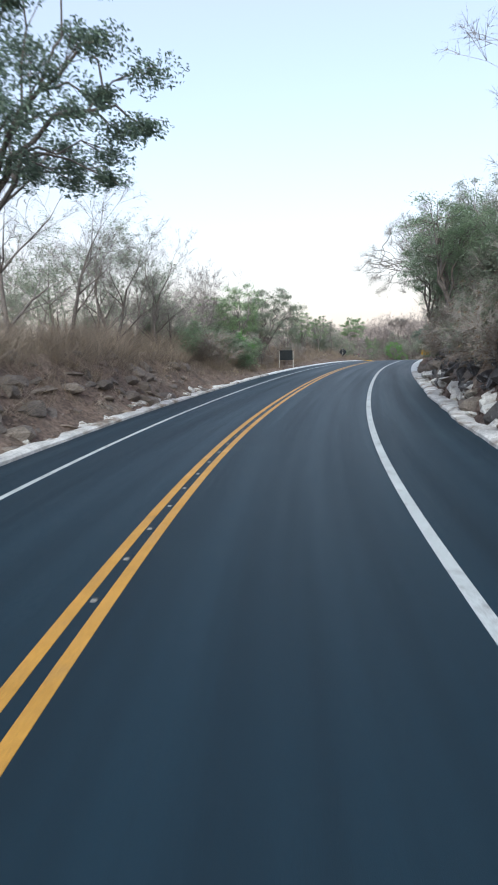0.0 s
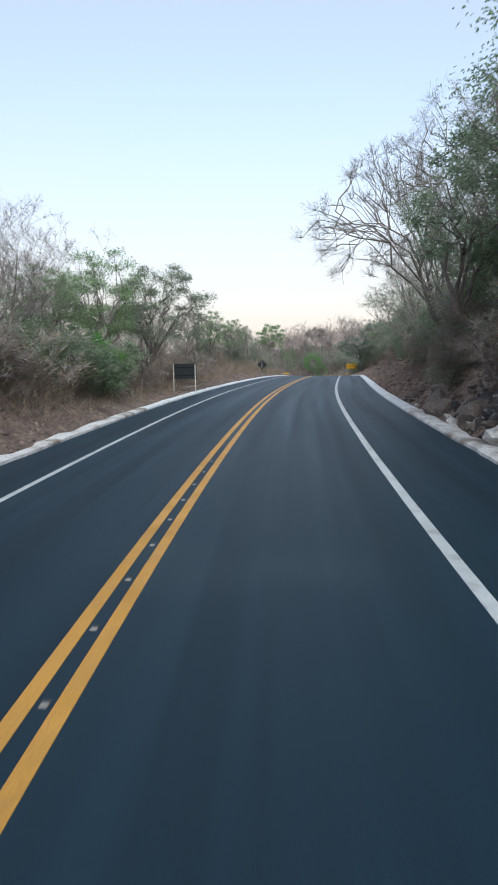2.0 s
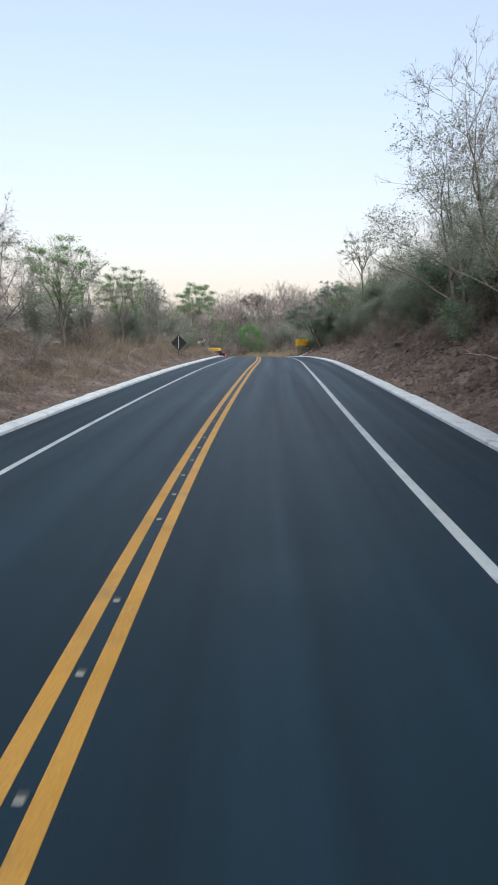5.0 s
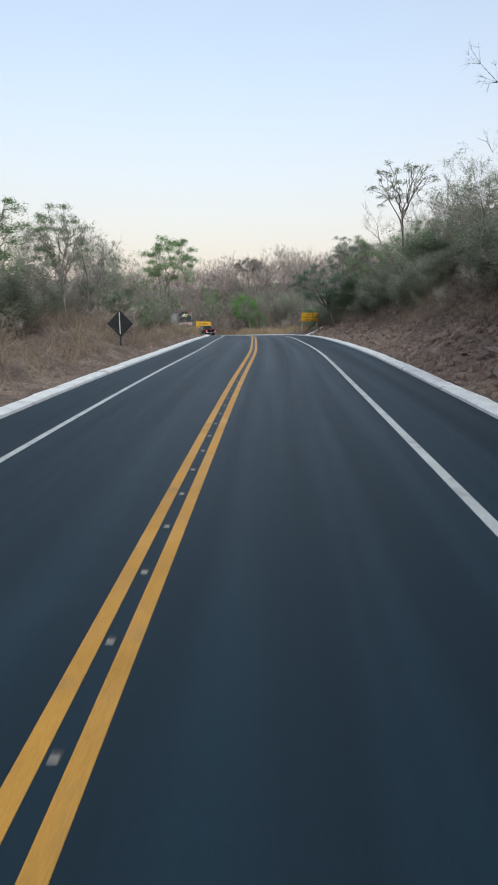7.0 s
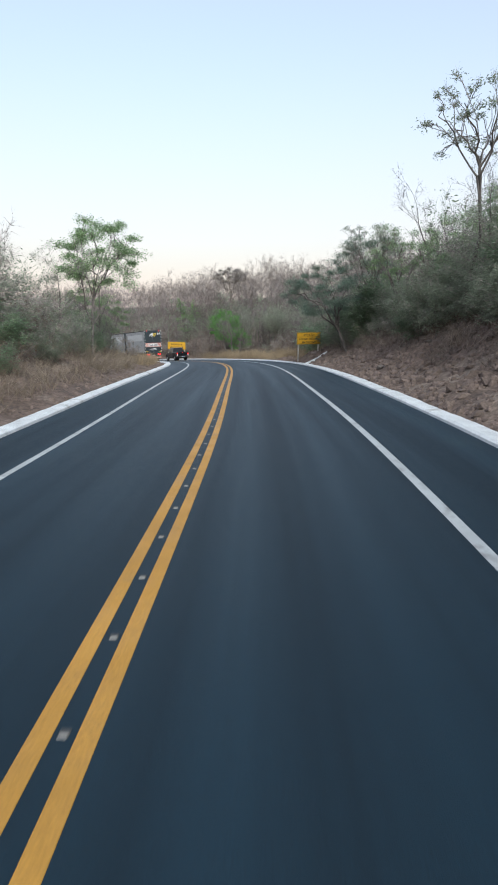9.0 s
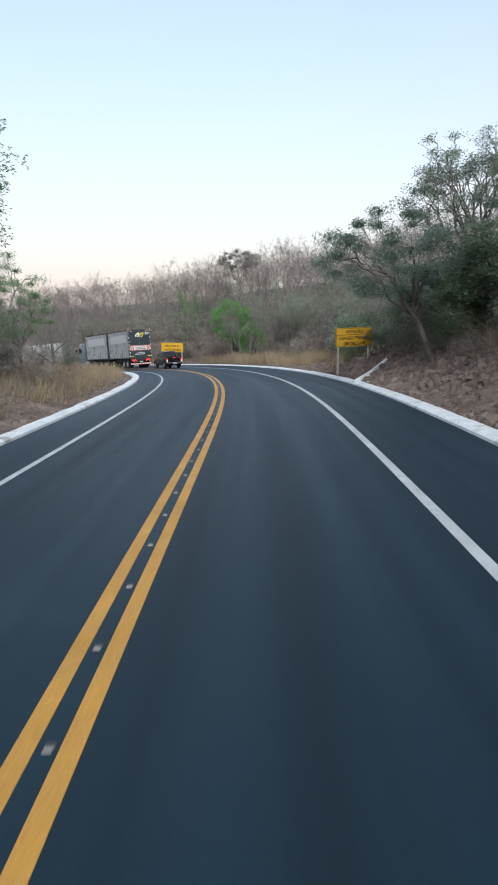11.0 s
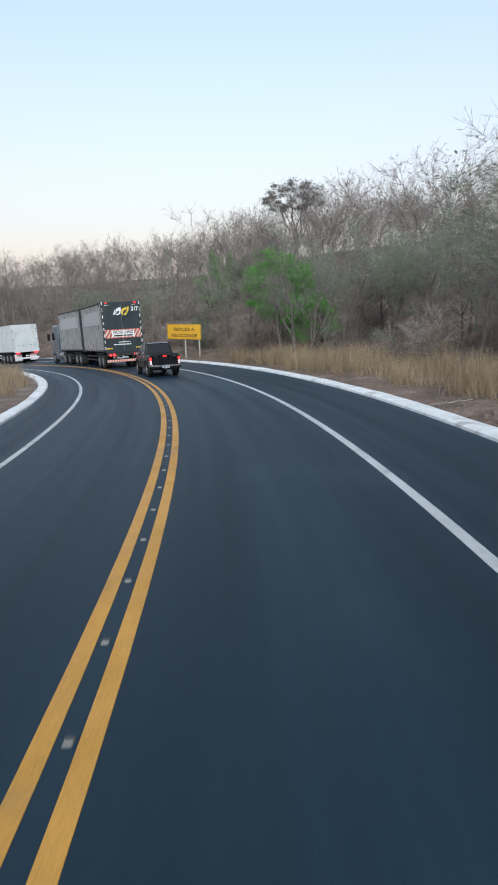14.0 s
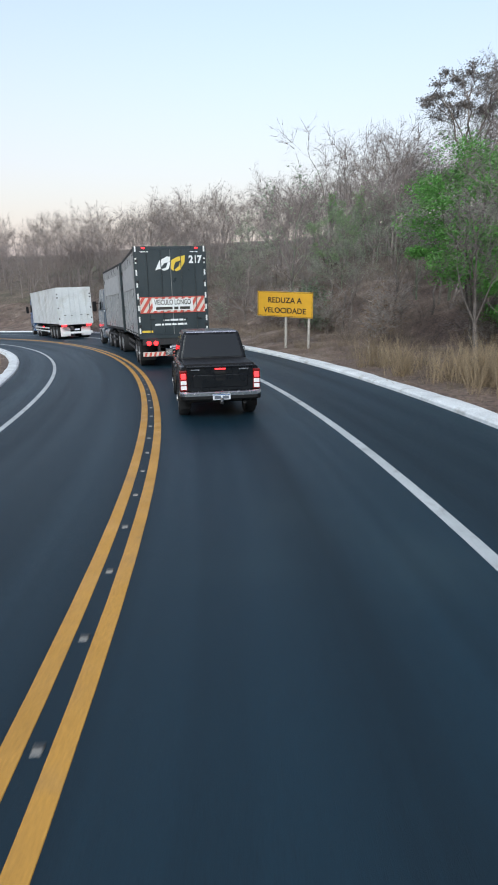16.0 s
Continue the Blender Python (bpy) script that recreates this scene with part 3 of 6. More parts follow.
def running_gear(truck, y0, length, z0, axles, guard=None):
    for x in (-0.45, 0.45):
        part("chassis_rail", block(x - 0.05, x + 0.05, y0 + 0.3, y0 + length - 0.1, z0 - 0.32, z0 - 0.02, 0.01, 1), M_CHASSIS, truck)
    for y in axles:
        part("axle", drum(0, y, 0.5, 0.07, 1.9, "x", 10), M_CHASSIS, truck)
        for x in (-1.25, 1.25):
            wheel(truck, x, y, 0.5, 0.55)
            part("mudguard", block(x - 0.28 if x > 0 else x - 0.02, x + 0.02 if x > 0 else x + 0.28, y - 0.5, y + 0.5, 1.03, 1.07, 0.01, 1), M_CHASSIS, truck)
    for x in (-1.24, 1.24):
        part("side_guard", joined(block(x - 0.02, x + 0.02, axles[-1] + 0.75, y0 + length - 0.7, 0.52, 0.62, 0.006, 1), block(x - 0.02, x + 0.02, axles[-1] + 0.75, y0 + length - 0.7, 0.78, 0.88, 0.006, 1)), guard or M_CHASSIS, truck)


def cab(truck, y0, paint, h=3.3):
    """A long-haul cab from y0 forward."""
    c = part("cab", joined(hexa((-1.22, 1.22, y0, y0 + 2.2), (-1.2, 1.2, y0, y0 + 2.1), 1.0, 2.2, 0.09, 3), hexa((-1.2, 1.2, y0, y0 + 2.1), (-1.1, 1.1, y0 + 0.05, y0 + 1.7), 2.15, h, 0.12, 3),
                           block(-1.2, 1.2, y0 + 0.3, y0 + 2.25, 0.42, 1.05, 0.06)), paint, truck)
    part("windscreen", hexa((-1.1, 1.1, y0 + 2.1, y0 + 2.13), (-1.02, 1.02, y0 + 1.85, y0 + 1.88), 2.2, 3.0, 0.01, 1), M_GLASS, c)
    for x in (-1, 1):
        part("side_window", hexa((x * 1.19 - 0.015, x * 1.19 + 0.015, y0 + 0.95, y0 + 1.95), (x * 1.15 - 0.015, x * 1.15 + 0.015, y0 + 0.95, y0 + 1.75), 2.2, 2.85, 0.006, 1), M_GLASS, c)
        part("mirror", block(x * 1.42 - 0.12, x * 1.42 + 0.12, y0 + 2.0, y0 + 2.16, 2.1, 2.75, 0.04), M_BLACK_PLASTIC, c)
        part("mirror_arm", block(min(x * 1.18, x * 1.4), max(x * 1.18, x * 1.4), y0 + 2.03, y0 + 2.07, 2.6, 2.64, 0.005, 1), M_BLACK_PLASTIC, c)
        wheel(truck, x * 1.22, y0 + 1.5, 0.5, 0.32)
    part("fuel_tank", drum(-0.95, y0 - 0.7, 0.75, 0.3, 1.2, "y", 16, 0.03), M_RIM, truck)
    for x in (-0.45, 0.45):
        part("chassis_rail", block(x - 0.05, x + 0.05, y0 - 4.2, y0 + 1.9, 0.72, 0.98, 0.01, 1), M_CHASSIS, truck)
    for y in (y0 - 1.9, y0 - 3.2):
        for x in (-1.25, 1.25):
            wheel(truck, x, y, 0.5, 0.55)
    return c


def clipped(pts, lo, hi):
    """The polygon cut to lo <= x <= hi."""
    for edge, sign in ((lo, 1), (hi, -1)):
        out = []
        for a, b in zip(pts, pts[1:] + pts[:1]):
            ia, ib = sign * (a[0] - edge) >= 0, sign * (b[0] - edge) >= 0
            if ia:
                out.append(a)
            if ia != ib:
                f = (edge - a[0]) / (b[0] - a[0])
                out.append((edge, a[1] + f * (b[1] - a[1])))
        pts = out
    return pts


# --- dark double-trailer truck
def trailer_dark(name, label, rear, at):
    t = thing(name, label, "truck")
    t.matrix_basis = at
    z0, z1, ln = 1.18, 4.42, 7.6
    trailer_box(t, 0, ln, z0, z1, M_TRUCK_DARK, M_TRUCK_SIDE)
    rear_doors(t, 0, z0, z1, M_TRUCK_DARK)
    running_gear(t, 0, ln, z0, (1.3, 2.55))
    for x in (-1.3,):
        part("side_panel", block(x - 0.02, x - 0.012, 0.9, ln - 0.9, 3.0, 3.9, 0), M_SIDE_LETTER, t, "faded lettering band on the side")
    if not rear:
        return t
    y = -0.046
    # warning board
    z_a, z_b = 2.05, 2.62
    board = part("warning_board", block(-1.22, 1.22, y - 0.02, y, z_a, z_b, 0.004, 1), M_RED_WHITE, t, "red and white striped warning board")
    for k in range(-7, 7):
        x, w, lean_x = k * 0.25, 0.125, 0.36
        pts = clipped([(x, z_a + 0.012), (x + w, z_a + 0.012), (x + w + lean_x, z_b - 0.012), (x + lean_x, z_b - 0.012)], -1.21, 1.21)
        if len(pts) > 2:
            part("stripe", plate(pts, y - 0.022), M_RED, board)
    plate_w = part("panel", block(-0.76, 0.76, y - 0.032, y - 0.018, z_a + 0.075, z_b - 0.075, 0.004, 1), M_WHITE_PAINT, board, "white lettered panel")
    lettering("VEÍCULO LONGO", 0.26, M_INK, board, 0, y - 0.034, z_a + 0.29, wide=1.38)
    for x0, x1 in ((-0.64, -0.02), (0.04, 0.2), (0.26, 0.64)):
        part("mark", block(x0, x1, y - 0.036, y - 0.03, z_a + 0.11, z_a + 0.21, 0), M_INK, board)
    part("edge_strip", joined(block(-1.22, 1.22, y - 0.024, y - 0.018, z_b - 0.02, z_b + 0.01, 0), block(-1.22, 1.22, y - 0.024, y - 0.018, z_a - 0.01, z_a + 0.02, 0)), M_RED, board)
    # emblem and fleet number
    part("emblem", plate([(-0.58, 3.58), (-0.41, 3.92), (-0.12, 4.07), (0.00, 4.06), (-0.02, 3.89), (-0.24, 3.82), (-0.36, 3.68), (-0.31, 3.63), (-0.17, 3.68), (-0.10, 3.87), (0.00, 3.87), (-0.07, 3.63), (-0.24, 3.56), (-0.41, 3.63)], y), M_WHITE_PAINT, t, "white curved emblem")
    part("emblem", plate([(0.00, 3.63), (0.04, 3.94), (0.24, 4.04), (0.55, 4.11), (0.53, 3.87), (0.36, 3.60), (0.19, 3.53), (0.14, 3.60), (0.31, 3.72), (0.38, 3.92), (0.19, 3.87), (0.12, 3.72), (0.10, 3.56)], y), M_YELLOW_PAINT, t, "yellow curved emblem")
    lettering("217", 0.36, M_WHITE_PAINT, t, 0.93, y - 0.002, 3.84, wide=0.5, bold=0.045)
    for (x0, x1, z) in ((-0.38, -0.16, 1.74), (-0.12, 0.18, 1.74), (0.22, 0.46, 1.74), (-0.70, -0.5, 1.58), (-0.46, -0.1, 1.58), (-0.06, 0.1, 1.58), (0.14, 0.5, 1.58)):
        part("lettering_bar", block(x0, x1, y - 0.003, y + 0.002, z, z + 0.07, 0), M_WHITE_PAINT, t)
    for x in (-1.0, 1.0):
        part("yellow_bar", block(x - 0.2, x + 0.2, y - 0.003, y + 0.002, 1.33, 1.41, 0), M_YELLOW_PAINT, t)
        part("marker_lamp", block(x * 0.98 - 0.06, x * 0.98 + 0.06, -0.06, -0.03, 4.34, 4.39, 0.008, 1), M_LAMP_LIT, t, "small lit red marker lamp")
        part("marker_mark", block(x * 0.92 - 0.18, x * 0.92 + 0.12, y - 0.003, y + 0.002, 4.22, 4.25, 0), M_WHITE_PAINT, t)
    for x in (-1.27, 1.27):
        for z in np.arange(1.3, 4.3, 0.42):
            part("reflector_strip", block(x - 0.028, x + 0.028, y - 0.006, -0.02, z, z + 0.2, 0), M_TAPE, t)
    for x in (-1.25, 1.25):
        for yy in np.arange(0.5, ln - 0.4, 0.9):
            part("side_reflector", block(x * 1.04 - 0.026 if x < 0 else x * 1.04 + 0.02, x * 1.04 - 0.02 if x < 0 else x * 1.04 + 0.026, yy, yy + 0.3, z0 + 0.03, z0 + 0.08, 0), M_TAPE, t)
    # rear underside: lamp board, bumper
    part("lamp_carrier", block(-1.2, 1.2, -0.02, 0.12, 0.86, 1.1, 0.01), M_CHASSIS, t)
    for x in (-0.98, -0.72, 0.72, 0.98):
        lamp = part("tail_lamp", drum(x, -0.05, 0.93, 0.085, 0.06, "y", 18, 0.01), M_LAMP_LIT, t, "round lit red tail lamp")
    part("bumper", block(-1.22, 1.22, -0.06, 0.06, 0.44, 0.60, 0.012), M_RED_WHITE, t, "red and white striped bumper")
    for k in range(14):
        x = -1.19 + k * 0.175
        part("stripe", plate([(x, 0.445), (x + 0.085, 0.445), (x + 0.135, 0.595), (x + 0.05, 0.595)], -0.062), M_RED, t)
    for x in (-1.0, 1.0):
        part("bumper_arm", block(x * 0.6 - 0.04, x * 0.6 + 0.04, -0.02, 0.3, 0.5, 0.98, 0.008, 1), M_CHASSIS, t)
        part("mudflap", block(x * 0.95 - 0.28, x * 0.95 + 0.28, 0.62, 0.64, 0.25, 1.0, 0.005, 1), M_BLACK_PLASTIC, t)
    part("number_plate", block(-0.2, 0.2, -0.075, -0.055, 0.68, 0.81, 0.004, 1), M_PLATE, t)
    part("plate_mark", block(-0.15, 0.15, -0.079, -0.074, 0.71, 0.78, 0), M_PLATE_BAR, t)
    return t


at_rear = place(173.3, 1.6, 0.0, -1.0, True)
trailer_dark("truck_trailer", "dark grey box trailer with striped warning board and emblem", True, at_rear)
trailer_dark("truck_trailer", "dark grey leading box trailer of the same road train", False, at_rear @ pose(-0.05, 8.1, 0, 0, 0, 4.5))
tractor = thing("truck_tractor", "dark truck tractor pulling dark grey trailers", "truck")
tractor.matrix_basis = at_rear @ pose(-0.8, 16.3, 0, 0, 0, 8)
cab(tractor, 0.4, M_CAB_GREY, 3.5)

# --- white truck further down
wt = thing("white_truck", "white box semi-trailer truck with a blue cab", "truck")
wt.matrix_basis = place(199.4, 2.5, 0.0, -6.5, True)
trailer_box(wt, 0, 12.5, 1.2, 3.95, M_TRUCK_WHITE, M_TRUCK_WHITE)
rear_doors(wt, 0, 1.2, 3.95, M_TRUCK_WHITE)
running_gear(wt, 0, 12.5, 1.2, (1.6, 2.85, 4.1), M_WHITE_PAINT)
cab(wt, 12.6, M_CAB_BLUE, 3.5)
for x in (-1, 1):
    part("tail_lamp", block(x * 0.95 - 0.2, x * 0.95 + 0.2, -0.06, 0.0, 0.98, 1.12, 0.01), M_LAMP_LIT, wt, "lit red tail lamp")
    part("mudflap", block(x * 0.8 - 0.38, x * 0.8 + 0.38, 0.5, 0.52, 0.22, 0.95, 0.005, 1), M_WHITE_PAINT, wt, "white mudflap")
    part("side_lamp", block(x * 1.3 - 0.02, x * 1.3 + 0.02, 7.0, 7.5, 0.86, 0.98, 0.008, 1), M_LAMP_LIT, wt, "red side lamp")
part("bumper", block(-1.2, 1.2, -0.05, 0.05, 0.42, 0.58, 0.01), M_WHITE_PAINT, wt)
part("number_plate", block(-0.2, 0.2, -0.07, -0.052, 0.66, 0.8, 0.004, 1), M_PLATE, wt)


# --- black pickup
def loft(sections, n=6):
    """A rounded body through sections of (y, half width at the bottom, half width at the top, z bottom, z top, corner radius)."""
    bm = bmesh.new()
    rings = []
    for y, wb, wt_, z0, z1, r in sections:
        ring = []
        for cx, cz, a0 in ((wb - r, z0 + r, -90), (wt_ - r, z1 - r, 0), (-wt_ + r, z1 - r, 90), (-wb + r, z0 + r, 180)):
            for k in range(n):
                a = radians(a0 + 90 * k / (n - 1))
                ring.append(bm.verts.new((cx + r * math.cos(a), y, cz + r * math.sin(a))))
        rings.append(ring)
    m = len(rings[0])
    for a, b in zip(rings, rings[1:]):
        for i in range(m):
            bm.faces.new((a[i], a[(i + 1) % m], b[(i + 1) % m], b[i]))
    bm.faces.new(rings[0][::-1])
    bm.faces.new(rings[-1])
    bmesh.ops.recalc_face_normals(bm, faces=bm.faces[:])
    for f in bm.faces:
        f.smooth = len(f.verts) == 4
    return bm


pk = thing("pickup_truck", "black double-cab pickup with lit red brake lamps", "car")
pk.matrix_basis = place(162.25, 1.42, 0.0, 0.5, True) @ Matrix.Diagonal((0.885, 0.97, 0.965, 1))
body = part("body", loft([(0.06, 0.88, 0.86, 0.62, 1.14, 0.06), (0.12, 0.905, 0.88, 0.58, 1.155, 0.07), (0.55, 0.925, 0.90, 0.46, 1.16, 0.08), (1.5, 0.925, 0.905, 0.44, 1.16, 0.08), (3.6, 0.925, 0.905, 0.42, 1.14, 0.09),
                          (4.2, 0.925, 0.88, 0.42, 1.12, 0.12), (4.9, 0.91, 0.82, 0.40, 1.02, 0.14), (5.2, 0.84, 0.74, 0.44, 0.9, 0.12)]), M_BLACK_PAINT, pk)
part("tailgate", loft([(-0.005, 0.735, 0.735, 0.66, 1.125, 0.03), (0.07, 0.75, 0.75, 0.64, 1.145, 0.03)]), M_BLACK_PAINT, pk)
part("tailgate_panel", loft([(-0.016, 0.60, 0.60, 0.74, 0.97, 0.03), (0.0, 0.63, 0.63, 0.71, 1.0, 0.03)]), M_BLACK_PAINT, pk)
part("tailgate_lip", block(-0.75, 0.75, -0.03, 0.1, 1.12, 1.165, 0.015), M_BLACK_PAINT, pk)
part("tailgate_handle", block(-0.13, 0.13, -0.028, 0.0, 0.985, 1.055, 0.012), M_BLACK_PLASTIC, pk)
part("badge", block(-0.09, 0.09, -0.02, -0.012, 0.86, 0.91, 0.006, 1), M_BLACK_PLASTIC, pk, "dark oval badge shape")
for x0, x1 in ((-0.66, -0.46), (0.42, 0.64)):
    part("badge", block(x0, x1, -0.036, -0.004, 1.075, 1.1, 0.003, 1), M_CHROME, pk, "small chrome badge strip")
part("bed_cover", hexa((-0.80, 0.80, 0.06, 1.5), (-0.78, 0.78, 0.1, 1.5), 1.155, 1.2, 0.015), M_BLACK_PLASTIC, pk, "soft black load bed cover")
# cabin with glass
cabin = part("cabin", hexa((-0.87, 0.87, 1.47, 4.05), (-0.70, 0.70, 1.72, 3.25), 1.13, 1.80, 0.085, 4), M_BLACK_PAINT, pk)
# chrome strip added in place of the highlight on the roof edge
part("roof_trim", hexa((-0.64, 0.64, 1.70, 1.76), (-0.625, 0.625, 1.72, 1.80), 1.755, 1.79, 0.006, 1), M_CHROME, cabin, "bright highlight line along the roof edge")
part("rear_window", hexa((-0.745, 0.745, 1.495, 1.515), (-0.62, 0.62, 1.665, 1.685), 1.22, 1.715, 0.006, 1), M_GLASS, cabin)
part("windscreen", hexa((-0.74, 0.74, 3.93, 3.95), (-0.60, 0.60, 3.30, 3.32), 1.2, 1.74, 0.006, 1), M_GLASS, cabin)
for x in (-1, 1):
    for ya, yb, yc, yd in ((1.72, 2.55, 1.9, 2.55), (2.65, 3.55, 2.65, 3.2)):
        a0, a1 = x * 0.845, x * 0.73
        part("side_window", hexa((a0 - 0.012, a0 + 0.012, ya, yb), (a1 - 0.012, a1 + 0.012, yc, yd), 1.2, 1.70, 0.005, 1), M_GLASS, cabin)
    mir = part("door_mirror", block(x * 1.02 - 0.11, x * 1.02 + 0.11, 3.35, 3.5, 1.13, 1.31, 0.04, 3), M_BLACK_PAINT, pk)
    part("mirror_glass", block(x * 1.02 - 0.09, x * 1.02 + 0.09, 3.342, 3.352, 1.15, 1.29, 0.0), M_CHROME, mir)
    part("mirror_arm", block(min(x * 0.84, x * 0.96), max(x * 0.84, x * 0.96), 3.4, 3.46, 1.15, 1.2, 0.01, 1), M_BLACK_PLASTIC, mir)
    for y in (1.95, 2.95):
        part("door_handle", block(x * 0.915 - 0.025, x * 0.915 + 0.025, y, y + 0.2, 0.96, 1.0, 0.01, 1), M_CHROME, pk)
    # tail lamp: lit upper half, clear lower half
    tl = part("tail_lamp", block(x * 0.825 - 0.085, x * 0.825 + 0.085, 0.0, 0.16, 0.66, 1.08, 0.02), M_LAMP_RED, pk, "tall red and clear tail lamp")
    part("brake_light", block(x * 0.825 - 0.055, x * 0.825 + 0.055, -0.012, 0.02, 0.905, 1.02, 0.012), M_LAMP_LIT, tl, "lit red brake light")
    part("clear_lens", block(x * 0.825 - 0.066, x * 0.825 + 0.066, -0.01, 0.02, 0.69, 0.77, 0.01), M_LAMP_CLEAR, tl)
    part("clear_lens", block(x * 0.825 - 0.066, x * 0.825 + 0.066, -0.01, 0.02, 0.79, 0.875, 0.01), M_LAMP_CLEAR, tl)
    # wheels, arches and mudflaps
    for y in (0.98, 4.15):
        wheel(pk, x * 0.925, y, 0.385, 0.26)
        arch = bmesh.new()
        bmesh.ops.create_circle(arch, segments=24, radius=0.45)
        ring = [v for v in arch.verts]
        edges = arch.edges[:]
        ret = bmesh.ops.extrude_edge_only(arch, edges=edges)
        nv = [g for g in ret["geom"] if isinstance(g, bmesh.types.BMVert)]
        for v in nv:
            v.co *= 1.12
        bmesh.ops.delete(arch, geom=[v for v in arch.verts if v.co.y < -0.12], context="VERTS")
        ret = bmesh.ops.extrude_face_region(arch, geom=arch.faces[:])
        for g in ret["geom"]:
            if isinstance(g, bmesh.types.BMVert):
                g.co.z += 0.05
        bmesh.ops.transform(arch, matrix=Matrix.Translation((x * 0.90 + (0 if x > 0 else -0.05) + 0.0, y, 0.40)) @ Matrix(((0, 0, 1, 0), (1, 0, 0, 0), (0, 1, 0, 0), (0, 0, 0, 1))), verts=arch.verts)
        bmesh.ops.recalc_face_normals(arch, faces=arch.faces[:])
        part("wheel_arch", arch, M_BLACK_PLASTIC, pk)
    part("mudflap", block(x * 0.78 - 0.13, x * 0.78 + 0.13, 0.45, 0.465, 0.22, 0.6, 0.006, 1), M_BLACK_PLASTIC, pk, "grey rubber mudflap")
# rear bumper with plate and tow ball
bump_ = part("rear_bumper", loft([(-0.13, 0.80, 0.80, 0.50, 0.60, 0.03), (-0.08, 0.90, 0.90, 0.47, 0.625, 0.04), (0.12, 0.93, 0.93, 0.47, 0.635, 0.04)]), M_BLACK_PLASTIC, pk)
part("bumper_bar", loft([(-0.145, 0.78, 0.78, 0.565, 0.63, 0.014), (-0.09, 0.905, 0.905, 0.555, 0.65, 0.02), (0.1, 0.935, 0.935, 0.56, 0.655, 0.02)]), M_CHROME, bump_, "chrome bumper step")
part("number_plate", block(-0.2, 0.2, -0.155, -0.135, 0.48, 0.60, 0.004, 1), M_PLATE, pk, "pale number plate")
part("plate_header", block(-0.19, 0.19, -0.157, -0.152, 0.575, 0.595, 0), M_CAB_BLUE, pk)
part("plate_mark", block(-0.16, -0.02, -0.157, -0.152, 0.50, 0.56, 0), M_PLATE_BAR, pk)
part("plate_mark", block(0.02, 0.16, -0.157, -0.152, 0.50, 0.56, 0), M_PLATE_BAR, pk)
part("tow_bar", block(-0.04, 0.04, -0.2, 0.3, 0.40, 0.46, 0.008, 1), M_CHASSIS, pk)
part("tow_ball", drum(0, -0.2, 0.49, 0.035, 0.09, "z", 12, 0.01), M_CHROME, pk)
part("high_brake_light", block(-0.12, 0.12, -0.04, -0.02, 1.085, 1.115, 0.006, 1), M_LAMP_LIT, pk, "lit red third brake light")
part("axle", drum(0, 0.98, 0.385, 0.06, 1.5, "x", 10), M_CHASSIS, pk)
part("exhaust", drum(0.55, 0.35, 0.38, 0.035, 0.6, "y", 12), M_CHASSIS, pk)
part("underbody", block(-0.75, 0.75, 0.3, 4.9, 0.36, 0.5, 0.03), M_CHASSIS, pk)

# ---------------------------------------------------------------- trees and shrubs
def limbs(rng, height, spread, bare, levels=3, lean=(0.0, 0.0), forks=4, trunk_r=None, low=0.3):
    """Tapered limbs of one tree: rows of (start, end, radius at start, radius at end), and the outer tips."""
    seg, tips = [], []

    def grow(p, d, length, r, level):
        steps = 4 if level == 0 else 3
        kids = []
        for i in range(steps):
            d = d + rng.normal(0, 0.13 if level else 0.07, 3) + np.array([0, 0, 0.05 if level else 0.02])
            d /= np.linalg.norm(d)
            q = p + d * length / steps
            r2 = r * (1 - (0.20 if level == 0 else 0.24))
            seg.append((p, q, r, r2, level))
            p, r = q, r2
            kids.append((p, d, r, (i + 1) / steps))
        if level >= levels:
            tips.append((p, d))
            tips.append((kids[1][0], d))
            return
        n = forks + (1 if level == 0 else 0)
        for c in range(n):
            pp, dd, rr, f = kids[-1] if c == 0 else kids[rng.randint(1 if level == 0 and low > 0.4 else 0, steps)]
            az = rng.uniform(0, 2 * math.pi)
            side = np.array([math.cos(az), math.sin(az), rng.uniform(-0.1, 0.35)]) * spread
            nd = dd * (0.75 if c else 1.0) + side * (1.0 if c else 0.35) + np.array([lean[0], lean[1], 0.12]) * 0.35
            nd /= np.linalg.norm(nd)
            grow(pp, nd, length * rng.uniform(0.5, 0.78), rr * (0.85 if c == 0 else 0.62), level + 1)

    r0 = trunk_r or height * 0.016
    grow(np.zeros(3), np.array([lean[0] * 0.4, lean[1] * 0.4, 1.0]), height * 0.42, r0, 0)
    top = max(q[2] for _, q, *_ in seg)
    k = height / top
    seg = [(a * k, b * k, r, s, lv) for a, b, r, s, lv in seg]
    return seg, [(p * k, d) for p, d in tips]


